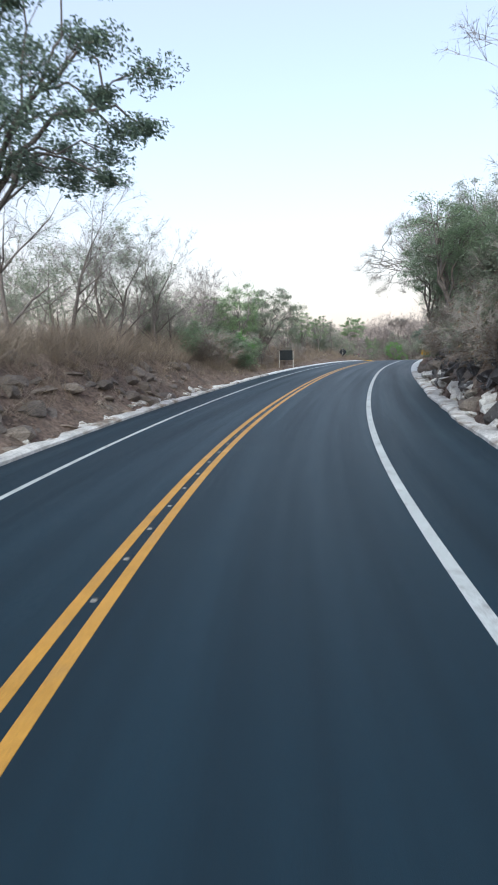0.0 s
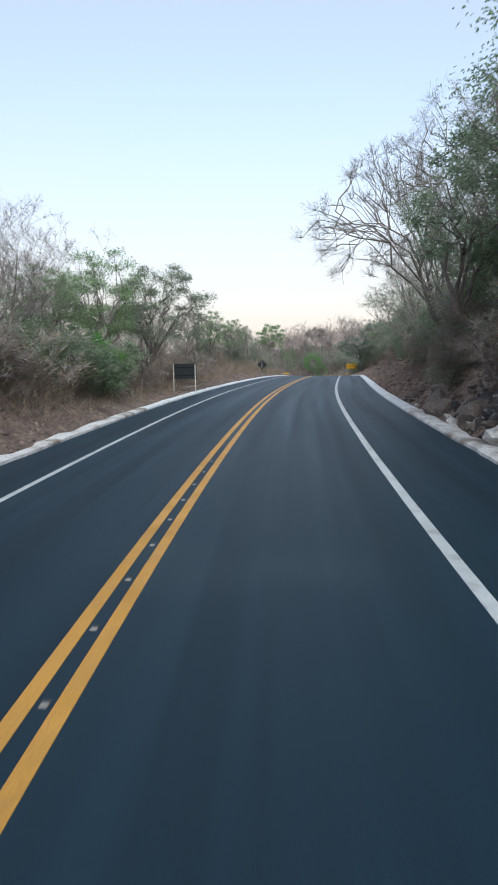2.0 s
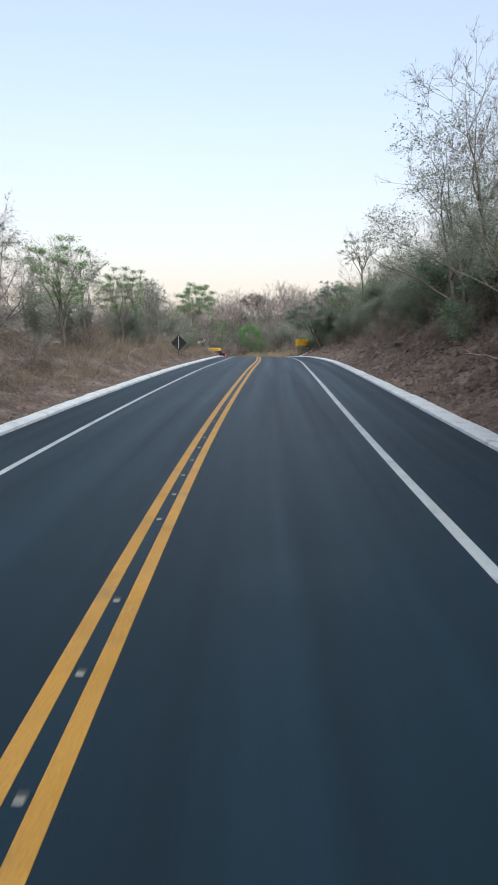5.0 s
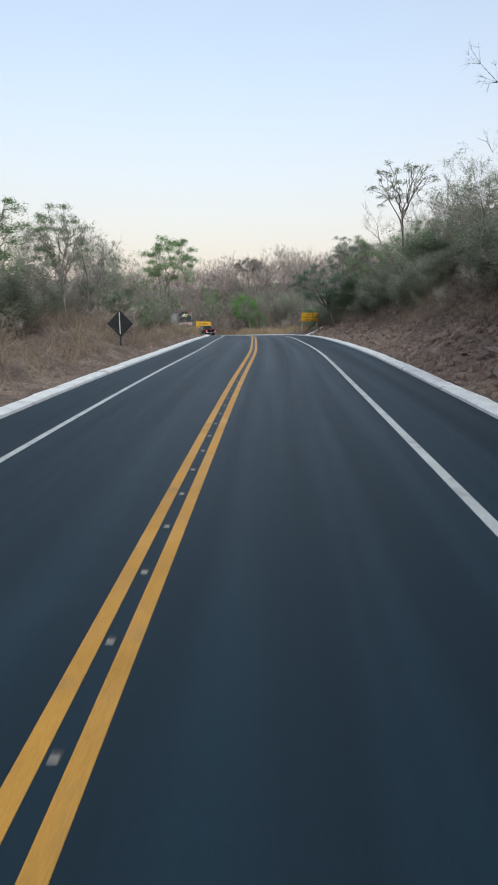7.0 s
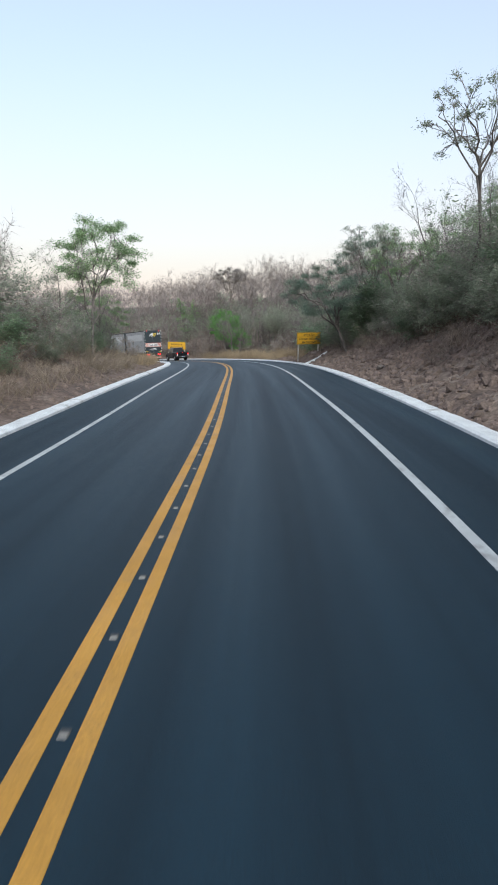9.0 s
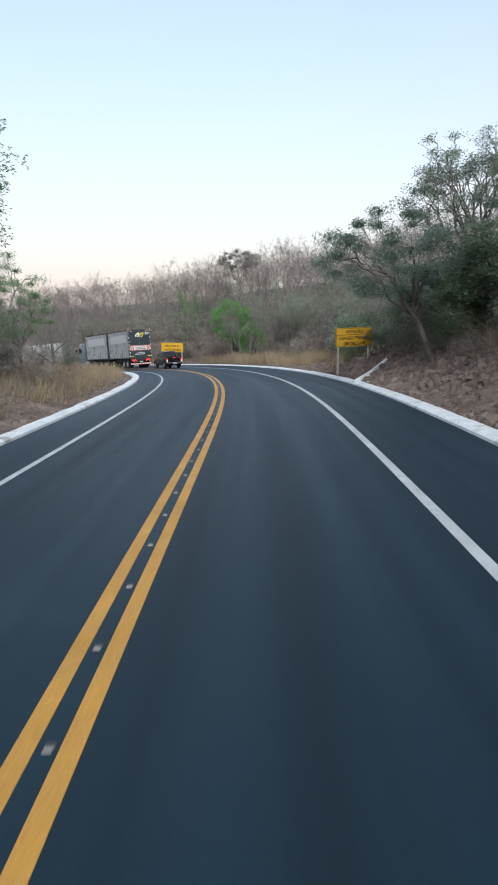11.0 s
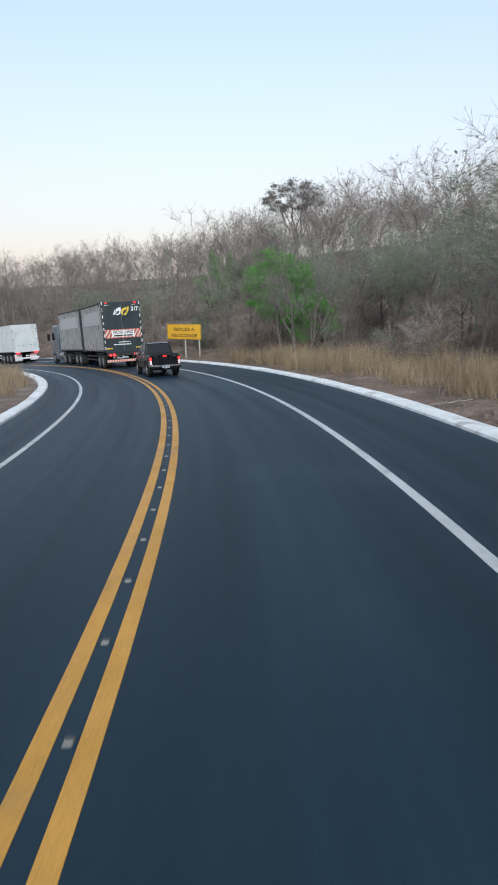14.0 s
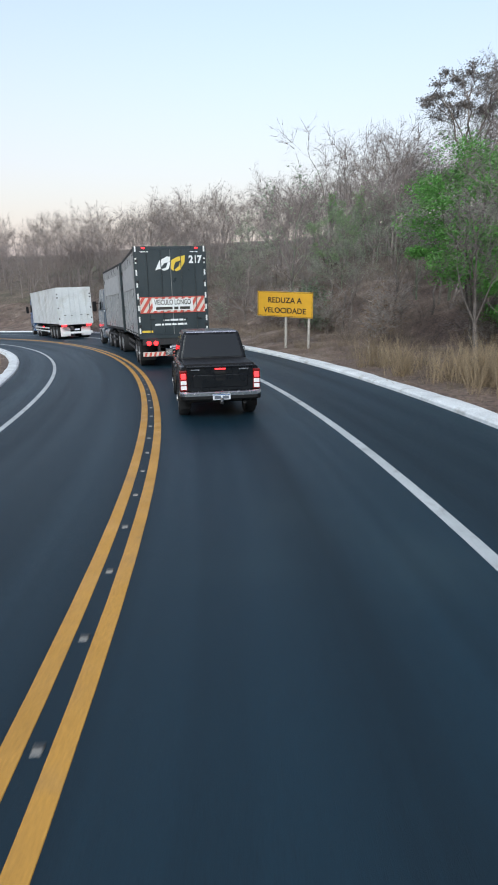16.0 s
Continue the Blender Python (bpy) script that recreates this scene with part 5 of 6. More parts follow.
# trees that stand out, by the road: kind, s, l, height, lean towards the road
for kind, s, l, h, tip in (
        ("bare", 20, -9.4, 8.6, 0), ("bare", 27, -8.5, 6.6, 8), ("bare", 23.5, -9, 7.6, 10), ("bare", 29, -10.5, 7.0, 0), ("bare", 31, -8.4, 6.6, 8), ("pale", 34, -9.5, 4.8, 0), ("pale", 38, -10, 4.2, 0), ("bare", 37, -11, 5.0, 0), ("dark", 41, -8.2, 3.0, 0), ("thicket", 31.5, -8.6, 2.6, 0), ("dark", 44, -8.2, 3.6, 0),
        ("open", 44.5, -9.2, 5.4, 0), ("open", 47.6, -7.8, 6.9, 0), ("open", 49.5, -8.6, 6.4, 0), ("dark", 32.6, -6.9, 2.5, 0), ("dark", 40.2, -7.0, 2.3, 0), ("dark", 42.4, -6.9, 2.6, 0), ("dark", 44.6, -6.7, 2.5, 0), ("dark", 46.6, -6.9, 2.7, 0), ("fresh", 45.6, -6.9, 3.0, 0), ("bare", 54.0, -12.5, 9.2, 0), ("bare", 50.0, -11.4, 8.6, 0), ("bare", 46.5, -10.4, 7.4, 0), ("bare", 52, -13.5, 8.4, 0), ("sparse", 57, -8.6, 6.2, 0), ("pale", 59, -8.2, 5.4, 0), ("scrub", 52.4, -6.6, 1.6, 0), ("scrub", 57.5, -6.9, 1.8, 0), ("shrub", 60, -7.2, 2.0, 0), ("scrub", 63, -7, 1.9, 0), ("sparse", 66, -8.2, 5.6, 0), ("open", 73, -8.0, 5.2, 0), ("bare", 70, -9.6, 5.6, 0), ("scrub", 68, -7.2, 2.0, 0), ("open", 84, -8.2, 5.0, 0), ("sparse", 79, -9, 5.4, 0), ("thicket", 72, -9, 2.6, 0), ("thicket", 77, -9.4, 3, 0), ("sparse", 92.5, -8.6, 5.0, 0), ("open", 97, -10.2, 5.6, 0), ("bare", 95, -8.4, 5.0, 0), ("sparse", 104, -10, 5.2, 0), ("thicket", 83, -10.4, 2.4, 0), ("shrub", 89, -10, 2.0, 0), ("shrub", 95, -9.8, 2.0, 0), ("thicket", 100, -10, 1.9, 0), ("shrub", 105, -9.6, 2.4, 0), ("thicket", 110, -10, 2.0, 0), ("shrub", 115, -9.6, 2.4, 0), ("thicket", 120, -10, 2.4, 0), ("thicket", 125, -9.8, 2.8, 0), ("bare", 86, -11.5, 4.0, 0), ("bare", 99, -9.8, 3.6, 0), ("pale", 107, -10, 4.2, 0),
        ("green", 30, 8.8, 5, 8), ("green", 35.5, 8.6, 5, 8), ("green", 40, 8.8, 5.5, 8), ("shrub", 29, 8.2, 3.2, 0), ("shrub", 37, 8.2, 3.4, 0), ("shrub", 43, 8.6, 3.4, 0), ("shrub", 49, 9.2, 3.6, 0), ("green", 49, 10.5, 6, 0), ("dark", 52.5, 9.6, 3.4, 0), ("green", 16, 10.8, 6.2, 8), ("sparse", 22, 10.4, 6.4, 8), ("green", 27, 10, 5.4, 8), ("shrub", 24, 8.6, 3.6, 0), ("bare", 19, 9.8, 8.5, 12), ("sparse", 32, 9.8, 6.6, 10), ("pale", 35, 9.2, 7.0, 12), ("sparse", 38, 9.8, 7.4, 8), ("sparse", 43.5, 10, 7.6, 8), ("shrub", 34, 8.4, 3.2, 0), ("shrub", 39, 8.8, 3.4, 0), ("pale", 43, 9.2, 7.4, 12), ("dark", 46, 9.5, 3.5, 0),
        ("bare", 51, 10.5, 9.0, 8), ("bare", 57, 10.5, 11.0, 8), ("pale", 60, 10, 8, 0), ("dark", 56, 9.5, 3.2, 0), ("dark", 60, 10.2, 3.6, 0), ("bare", 64, 9.4, 8.0, 10), ("pale", 68, 10, 7, 0), ("bare", 71, 10.5, 10.0, 10), ("pale", 74, 10, 9.0, 8), ("dark", 70, 10.4, 3.0, 0),
        ("shrub", 88.7, -8.6, 2.2, 0), ("pale", 92, -10.5, 3.6, 0), ("bare", 103, -10.5, 4.6, 0), ("pale", 122, -11, 6.5, 0), ("bare", 118, -9.6, 5.5, 0), ("open", 131, -9, 5.1, 0), ("pale", 112, -12, 6, 0), ("bare", 98, -11, 5.5, 0), ("open", 137, -11, 6.8, 0),
        ("open", 104, 13, 4.6, 0), ("sparse", 109, 13.4, 5.0, 0), ("open", 114, 13.4, 5.8, 0), ("bare", 112, 12.4, 6.6, 0), ("bare", 117, 12.6, 7.6, 0), ("bare", 120.5, 12.4, 8.4, 0), ("bare", 91, 12.5, 5.2, 4), ("bare", 97, 12, 5.4, 8), ("dark", 80, 12, 3.0, 0), ("pale", 84, 12, 4.5, 8), ("pale", 87, 11, 4.0, 8), ("dark", 92, 13, 3.0, 0), ("dark", 98, 13, 3.2, 0), ("bare", 101, 12, 5.0, 0), ("pale", 108.5, 11.2, 5.4, 6), ("bare", 107.5, 12.2, 5.6, 0), ("bare", 110, 11.5, 5.5, 0), ("dark", 105, 12.4, 3.4, 0), ("open", 112, 13, 4.6, 0), ("dark", 116, 12.4, 3.4, 0), ("open", 118, 12.5, 5.4, 0), ("open", 122, 11.2, 6.5, 8), ("sparse", 129, 11.8, 8.6, 10), ("sparse", 131.5, 12.2, 8.6, 4), ("dark", 128, 10.2, 3.4, 0), ("dark", 133, 11.0, 3.2, 0), ("sparse", 143, 15, 4.5, 0), ("dark", 142, 10.6, 3.2, 0), ("dark", 145, 11.4, 3.4, 0), ("bare", 77, 10.5, 9.0, 8), ("pale", 79.5, 11.5, 6.0, 0),
        ("bare", 162.4, 8.7, 7.5, 0), ("bare", 164, 10.5, 6.6, 0), ("pale", 176, 16, 6.5, 0), ("pale", 178, 20, 7, 0), ("pale", 180, 13, 6, 0), ("fresh", 192, 24, 5.5, 0), ("fresh", 199, 30, 6, 0), ("scrub", 150, 13, 2.6, 0), ("scrub", 155, 12, 2.6, 0), ("bare", 167.5, 10.4, 6.4, 0), ("scrub", 170, 12.5, 2.6, 0), ("scrub", 174, 11, 2.4, 0), ("dark", 182, 12, 3.0, 0), ("scrub", 187, 12, 2.6, 0), ("pale", 168, 14, 6, 0), ("pale", 172, 17, 6.5, 0), ("open", 186, 16, 6, 0), ("pale", 153, 15, 6.5, 0), ("pale", 158, 14, 6.5, 0), ("dark", 141, 9.8, 3.0, 0), ("dark", 144, 11, 3.0, 0),
        ("bare", 205, 40, 9.5, 0), ("bare", 194.5, 51, 10, 0), ("bare", 197, 47, 8, 0), ("bare", 212, 36, 9, 0), ("bare", 218, 34, 9, 0), ("bare", 225, 32, 9, 0), ("bare", 231, 27, 9, 0), ("bare", 187, 48, 9, 0), ("pale", 183, 40, 8, 0), ("bare", 178, 36, 9, 0), ("bare", 170, 30, 9, 0)):
    if tip:
        put(kind, s, l, h, turn(s) + (0 if l > 0 else 180), lean=-tip)
    else:
        put(kind, s, l, h)


def set_tree(ob, s, l, rz=0.0):
    """Root a single tree at s, l; its local x points away from the road's left to its right."""
    x, y, z = (float(c) for c in on(s, l, float(land_r(s, l) if l > 0 else land_l(s, l)) - 0.1))
    ob.matrix_basis = pose(x, y, z, 0, 0, turn(s) + rz)
    return ob


set_tree(spread_tree("roadside_tree", 31, "tall backlit green tree leaning over the opposite lane", "", 3.4, (3.2, 0.4, 5.9), (2.9, 2.6, 2.5), 36, 0.85, 0.68, 560, 0.058, M_LEAF_BACKLIT, 0.15, 6, twig_len=0.3, lean=(0.9, 0)), 13.2, -7.4)
set_tree(spread_tree("overhanging_tree", 32, "leafless tree with long limbs reaching over the road", "", 2.6, (-3.6, 0.0, 6.6), (4.6, 3.0, 3.4), 78, 0.72, 0.5, 0, 0.05, None, 0.115, 9, bark=M_TWIG_GREY, twig_n=13, twig_len=0.6, lean=(-0.5, 0), twig=M_TWIG_GREY), 50.5, 9.6)
set_tree(spread_tree("overhanging_tree", 33, "leafless tree with long limbs above the cut", "", 2.8, (-1.6, 0.0, 6.0), (3.6, 3.0, 3.0), 60, 0.72, 0.5, 0, 0.05, None, 0.1, 8, bark=M_TWIG_GREY, twig_n=12, twig_len=0.6, twig=M_TWIG_GREY), 44.0, 10.0)
set_tree(spread_tree("flat_topped_tree", 44, "tall flat-topped tree with thin layered crown above the cut", "", 6.2, (0, 0, 8.2), (2.6, 2.6, 1.7), 40, 0.5, 0.42, 60, 0.06, M_LEAF_PALE, 0.09, 6, twig_n=9), 110.5, 10.7)
set_tree(spread_tree("grey_green_tree", 45, "grey-green tree reaching low over the kerb", "", 2.5, (1.5, -0.4, 4.7), (3.3, 3.2, 2.4), 58, 0.72, 0.66, 330, 0.05, M_LEAF_PALE, 0.11, 7, twig_n=7, twig_len=0.4, lean=(0.3, 0)), 53.8, -7.8)
for seed, s, l, lean in ((46, 31.0, 7.9, -0.9), (47, 35.0, 8.2, -0.5), (48, 39.5, 8.0, -1.0)):
    set_tree(spread_tree("leaning_tree", seed, "dark-trunked tree leaning out of the bank", "leaning trees on the cut", 2.3, (-1.0, 0, 4.7), (2.2, 2.4, 1.7), 30, 0.7, 0.68, 240, 0.048, M_LEAF, 0.14, 4, twig_n=7, twig_len=0.4, lean=(lean, 0)), s, l)
set_tree(spread_tree("flat_topped_tree", 34, "small flat-topped tree with thin leaves above the cut", "", 1.9, (0, 0, 4.2), (1.7, 1.7, 0.9), 22, 0.5, 0.42, 46, 0.065, M_LEAF_PALE, 0.07, 6, twig_n=8), 95.0, 11.2)
set_tree(spread_tree("round_crowned_tree", 35, "green tree with a round open crown by the bend", "", 3.5, (0.7, 0, 5.9), (2.4, 2.4, 2.1), 40, 0.66, 0.7, 480, 0.052, M_LEAF_MID, 0.08, 6, twig_len=0.3), 119.5, -8.2)
set_tree(spread_tree("spreading_tree", 36, "backlit green tree spreading low over the road edge", "", 2.0, (-1.9, 0, 4.3), (3.0, 2.8, 2.0), 46, 0.78, 0.64, 640, 0.043, M_LEAF_BACKLIT, 0.13, 7, twig_len=0.2, lean=(-0.3, 0)), 127.6, 9.0)
set_tree(spread_tree("spreading_tree", 37, "backlit green tree behind the yellow warning sign", "", 2.4, (-0.6, 0, 5.2), (3.0, 3.0, 2.6), 44, 0.82, 0.66, 440, 0.048, M_LEAF_BACKLIT, 0.13, 7, twig_len=0.3), 130.5, 11.6)
set_tree(spread_tree("tall_tree", 40, "tall thin tree with a flat sparse crown above the wood", "", 6.2, (0, 0, 9.3), (3.4, 3.4, 1.5), 46, 0.8, 0.75, 190, 0.075, M_LEAF_MAUVE, 0.13, 7, bark=M_BARK, twig_n=8, twig_len=0.4), 183.0, 23.5)
set_tree(spread_tree("bright_green_tree", 38, "young tree with layered fresh bright green foliage", "", 2.2, (-0.5, 0, 4.6), (2.2, 2.0, 2.4), 32, 0.82, 0.8, 760, 0.058, M_LEAF_BRIGHT, 0.07, 6, twig_n=3, twig_len=0.3), 169.6, 11.8)
set_tree(spread_tree("bright_green_tree", 39, "low young tree with fresh bright green foliage", "", 1.0, (0, 0, 2.5), (1.9, 1.6, 1.7), 24, 0.7, 0.68, 640, 0.055, M_LEAF_BRIGHT, 0.05, 5, twig_n=3, twig_len=0.3), 168.0, 12.8)


rng = random.Random(5)
# dry undergrowth and thicket under the trees on the right and over the long cut
for k in range(46):
    s = rng.uniform(12, 62)
    put(("shrub", "thicket", "scrub", "shrub")[k % 4], s, rng.uniform(8.4, 11.5), rng.uniform(1.8, 3.2), rng=rng)
for k in range(64):
    s = rng.uniform(66, 138)
    wb = float(np.interp(s, BANK_R[:, 0], BANK_R[:, 2]))
    put("thicket" if k % 4 else "dark", s, EDGE_R + wb * rng.uniform(0.72, 1.25), rng.uniform(2.0, 3.9), rng=rng)
# dry growth hanging over the rock face
for k in range(44):
    s = rng.uniform(10, 46)
    put(("scrub", "scrub", "shrub", "thicket")[k % 4], s, EDGE_R + rng.uniform(0.75, 1.7), rng.uniform(1.0, 2.1), turn(s), rng=rng, lean=-rng.uniform(15, 40))
# growth close to the kerb beyond the low ledges
for k in range(22):
    s = rng.uniform(33, 46)
    put(("dark", "scrub", "scrub", "thicket", "shrub")[k % 5], s, EDGE_L - rng.uniform(1.9, 3.4), rng.uniform(1.2, 2.6), rng=rng)
for s, l, h in ((33.0, -7.8, 5.2), (38.5, -8.2, 6.4), (41.5, -8.8, 6.8)):
    put("bare", s, l, h, rng=rng)
# thin trees along the foot of the hillside
for k in range(64):
    put(("bare", "bare", "pale", "bare", "sparse")[k % 5], rng.uniform(146, 222), EDGE_R + rng.uniform(5.5, 16), rng.uniform(4.2, 6.6), rng=rng)
# dense growth round the yellow warning sign
for k in range(26):
    put(("dark", "thicket")[k % 2], rng.uniform(124, 140), rng.uniform(9.6, 12.5), rng.uniform(2.2, 3.8), rng=rng)
# low growth on the left bank before the bend
for k in range(48):
    s = rng.uniform(84, 126)
    put(("thicket", "shrub", "scrub", "thicket", "dark")[k % 5], s, EDGE_L - rng.uniform(2.2, 6.5), rng.uniform(0.9, 2.3), rng=rng)
# hazy bushes along the top of the long cut
for k in range(40):
    s = rng.uniform(84, 122)
    wb = float(np.interp(s, BANK_R[:, 0], BANK_R[:, 2]))
    put("thicket" if k % 3 else "shrub", s, EDGE_R + wb * rng.uniform(0.62, 1.0), rng.uniform(1.8, 3.4), rng=rng)
for k in range(20):
    put("thicket", rng.uniform(99, 114), rng.uniform(9.6, 10.8), rng.uniform(2.2, 3.2), rng=rng)
# brush on the upper slope of the long cut
for k in range(60):
    s = rng.uniform(58, 132)
    wb = float(np.interp(s, BANK_R[:, 0], BANK_R[:, 2]))
    put(rng.choice(("scrub", "scrub", "shrub", "shrub", "dark")), s, EDGE_R + wb * rng.uniform(0.42, 0.95), rng.uniform(0.8, 2.0), rng=rng)
# scrub along the tops of the banks
for k in range(360):
    right = rng.random() < 0.55
    s = rng.uniform(-5, 215)
    if right:
        wb = float(np.interp(s, BANK_R[:, 0], BANK_R[:, 2]))
        l = EDGE_R + wb * rng.uniform(0.75, 1.1) + rng.expovariate(0.22)
        kinds = ("scrub", "scrub", "scrub", "shrub", "bare", "bare") if s > 140 else ("scrub", "shrub", "thicket", "thicket", "dark", "bare", "pale")
    else:
        l = EDGE_L - float(np.interp(s, BANK_L[:, 0], BANK_L[:, 2])) * rng.uniform(0.6, 1.1) - rng.expovariate(0.2)
        kinds = ("scrub", "scrub", "shrub", "pale", "bare", "dark") if s < 42 else ("scrub", "scrub", "shrub", "shrub", "bare") if 78 < s < 112 else ("scrub", "scrub", "shrub", "thicket", "bare", "bare")
        if s > 135 and l > -9:
            continue
    kind = rng.choice(kinds)
    put(kind, s, l, {"scrub": rng.uniform(1.2, 2.6), "shrub": rng.uniform(1.3, 3.0), "dark": rng.uniform(1.5, 3.2), "thicket": rng.uniform(1.8, 3.4)}.get(kind, rng.uniform(2.6, 4.6) if l < 0 and 72 < s < 122 else rng.uniform(4, 7.5)), rng=rng)


def wood(name, count, where, seed, label, leafy, hmin, hmax):
    """Far trees, as one mass of light limbs and twigs."""
    rng = np.random.RandomState(seed)
    protos = []
    for k in range(5):
        seg, tips = limbs(rng, 1.0, 0.75, True, 2, forks=4, trunk_r=0.013)
        tp = np.array([t[0] for t in tips]); td = np.array([t[1] for t in tips])
        bv, bf, ends = blades(rng, tp, td, 0.14, 0.0012, 5)
        out = ends - np.repeat(tp, 5, 0)
        fv, ff, _ = blades(rng, ends - out * 0.35, out / (np.linalg.norm(out, axis=1)[:, None] + 1e-9), 0.075, 0.0007, 3, 0.2, 0.5)
        mid = [q for q in seg if q[4] == 2]
        mo, md = np.array([q[0] for q in mid]), np.array([q[1] - q[0] for q in mid])
        mv, mf, _ = blades(rng, mo, md / np.linalg.norm(md, axis=1)[:, None], 0.13, 0.0017, 1, 0.0, 0.05)
        parts = [tubes([q for q in seg if q[4] < 2], 3, 0.0022), (mv, mf), (bv, bf), (fv, ff)]
        if leafy:
            parts.append(leaves(rng, np.concatenate([tp, ends[::5]]), 5, 0.05, 0.0165))
        protos.append(merged(*parts))
    vs_, fs_, off = [], [], 0
    for x, y, z in where(rng, count):
        v, f = protos[rng.randint(5)]
        a = rng.uniform(0, 2 * math.pi); h = hmin + (hmax - hmin) * rng.rand() ** 1.5
        c, s_ = math.cos(a), math.sin(a)
        w = v @ np.array([[c, s_, 0], [-s_, c, 0], [0, 0, 1]]) * h + np.array([x, y, z - 0.1])
        vs_.append(w); fs_ += [[q + off for q in p] for p in f]; off += len(v)
    return tagged(new(name, raw_mesh(name, np.concatenate(vs_), fs_, M_LEAF_PALE if leafy else M_TWIG_HILL)), label, "woodland", kind="stuff")


def hill(rng, n, s0=135, s1=270, u0=9, u1=75, side=1, power=1.6):
    s = rng.uniform(s0, s1, n)
    u = u0 + (u1 - u0) * rng.rand(n) ** power
    l = EDGE_R + u if side > 0 else EDGE_L - u
    return on(s, l, land_r(s, l) if side > 0 else land_l(s, l))


wood("bare_woodland", 860, lambda r, n: hill(r, n, u0=15), 41, "leafless grey-brown woodland covering the hillside", False, 5.3, 10.4)
wood("bare_woodland", 180, lambda r, n: hill(r, n, -10, 135, 8, 50), 42, "leafless grey-brown woodland above the road cut", False, 5, 8)
wood("leafy_woodland", 45, lambda r, n: hill(r, n, 140, 215, 10, 34), 47, "thin grey-green trees at the foot of the hillside", True, 3.5, 8)
wood("leafy_woodland", 90, lambda r, n: hill(r, n, -10, 140, 8, 60), 43, "thin grey-green trees among the bare woodland", True, 4, 7.5)
wood("bare_woodland", 210, lambda r, n: hill(r, n, -10, 135, 7, 60, -1), 44, "leafless grey-brown woodland beyond the verge", False, 4, 7)
wood("leafy_woodland", 120, lambda r, n: hill(r, n, 0, 135, 7, 50, -1), 45, "thin grey-green trees beyond the verge", True, 3.5, 6.5)
wood("bare_woodland", 90, lambda r, n: hill(r, n, 135, 230, 12, 45, -1), 46, "leafless grey-brown woodland inside the bend", False, 3, 5)
for ob in [PROTO[q] for q in PROTO if q not in used]:
    for o in (*ob.children_recursive, ob):
        bpy.data.objects.remove(o)

# ---------------------------------------------------------------- grass, rocks and litter
def ground_at(s, l):
    return np.where(l > 0, land_r(s, l), land_l(s, l))


def tufts(name, label, seed, s, l, per, tall, wide, mat, lean=0.5):
    """Tufts of bent blades rooted at (s, l)."""
    rng = np.random.RandomState(seed)
    root = on(s, l, ground_at(s, l) - 0.03)
    o = np.repeat(root, per, 0) + rng.normal(0, 1, (len(root) * per, 3)) * np.array([0.16, 0.16, 0])
    size = np.repeat(rng.uniform(0.55, 1.2, len(root)), per)[:, None]
    d = rng.normal(0, lean, o.shape); d[:, 2] = 1
    L = tall * size * rng.uniform(0.6, 1.1, (len(o), 1))
    mid = o + d * L * 0.5
    tip = mid + (d + rng.normal(0, lean, o.shape) * np.array([1, 1, 0.25])) * L * 0.45
    a = rng.uniform(0, 2 * math.pi, len(o))
    side = np.stack([np.cos(a), np.sin(a), 0 * a], -1) * wide
    v = np.stack([o - side, o + side, mid - side * 0.8, mid + side * 0.8, tip - side * 0.25, tip + side * 0.25], 1).reshape(-1, 3)
    b = (np.arange(len(o)) * 6)[:, None]
    f = np.concatenate([b + np.array([[0, 1, 3, 2]]), b + np.array([[2, 3, 5, 4]])])
    return tagged(new(name, raw_mesh(name, v, f, mat)), label, "grass", kind="stuff")


gr = np.random.RandomState(9)


def along(n, s0, s1, u0, u1, side, power=1.0):
    s = gr.uniform(s0, s1, n)
    u = u0 + (u1 - u0) * gr.rand(n) ** power
    return s, np.where(side > 0, kerb_r(s) + KERB_WIDE + u, EDGE_L - u)


M_GRASS_PALE = material("pale_straw_grass", (0.36, 0.28, 0.18), 0.85, per_island=0.3, vary=0.25, scale=0.5, through_light=0.25, coords="World")
tufts("tall_dry_grass", "tall golden dry grass at the roadside", 1, *along(300, 140, 167, 1.6, 4.5, 1, 1.3), 26, 1.15, 0.007, M_GRASS_PALE, 0.28)
tufts("dry_grass", "low brown dry grass below the wood", 10, *along(420, 165, 215, 1.4, 5.0, 1), 16, 0.45, 0.006, M_GRASS, 0.5)
tufts("tall_dry_grass", "tall golden dry grass inside the bend", 2, *along(700, 122, 200, 0.7, 6.0, -1, 1.2), 24, 0.85, 0.007, M_GRASS_PALE, 0.3)
tufts("dry_grass", "dry brown grass covering the left bank", 3, *along(2600, -4, 135, 0.9, 9.0, -1), 16, 0.62, 0.007, M_GRASS, 0.45)
tufts("dry_grass", "dry brown grass on top of the cut bank", 4, *along(1500, -4, 135, 3.0, 10.0, 1, 0.8), 16, 0.6, 0.007, M_GRASS, 0.5)
tufts("short_grass", "short dry grass beside the kerb", 5, *along(900, 132, 215, 0.05, 3.0, 1), 14, 0.18, 0.006, M_GRASS, 0.6)
tufts("dry_brush", "dry brown brush hanging on the cut bank", 8, *along(700, 55, 136, 1.6, 7.0, 1, 0.8), 14, 0.8, 0.005, M_BRUSH, 0.8)
tufts("dead_brush", "heaped tan dead brush on the low bank", 20, *along(760, -4, 43, 1.5, 5.5, -1, 0.9), 32, 1.35, 0.006, M_BRUSH_TAN, 0.8)
tufts("dead_brush", "tan dead brush hanging down the low rock ledges", 26, *along(200, -4, 40, 0.6, 2.4, -1, 0.8), 24, 0.6, 0.005, M_BRUSH_TAN, 1.0)
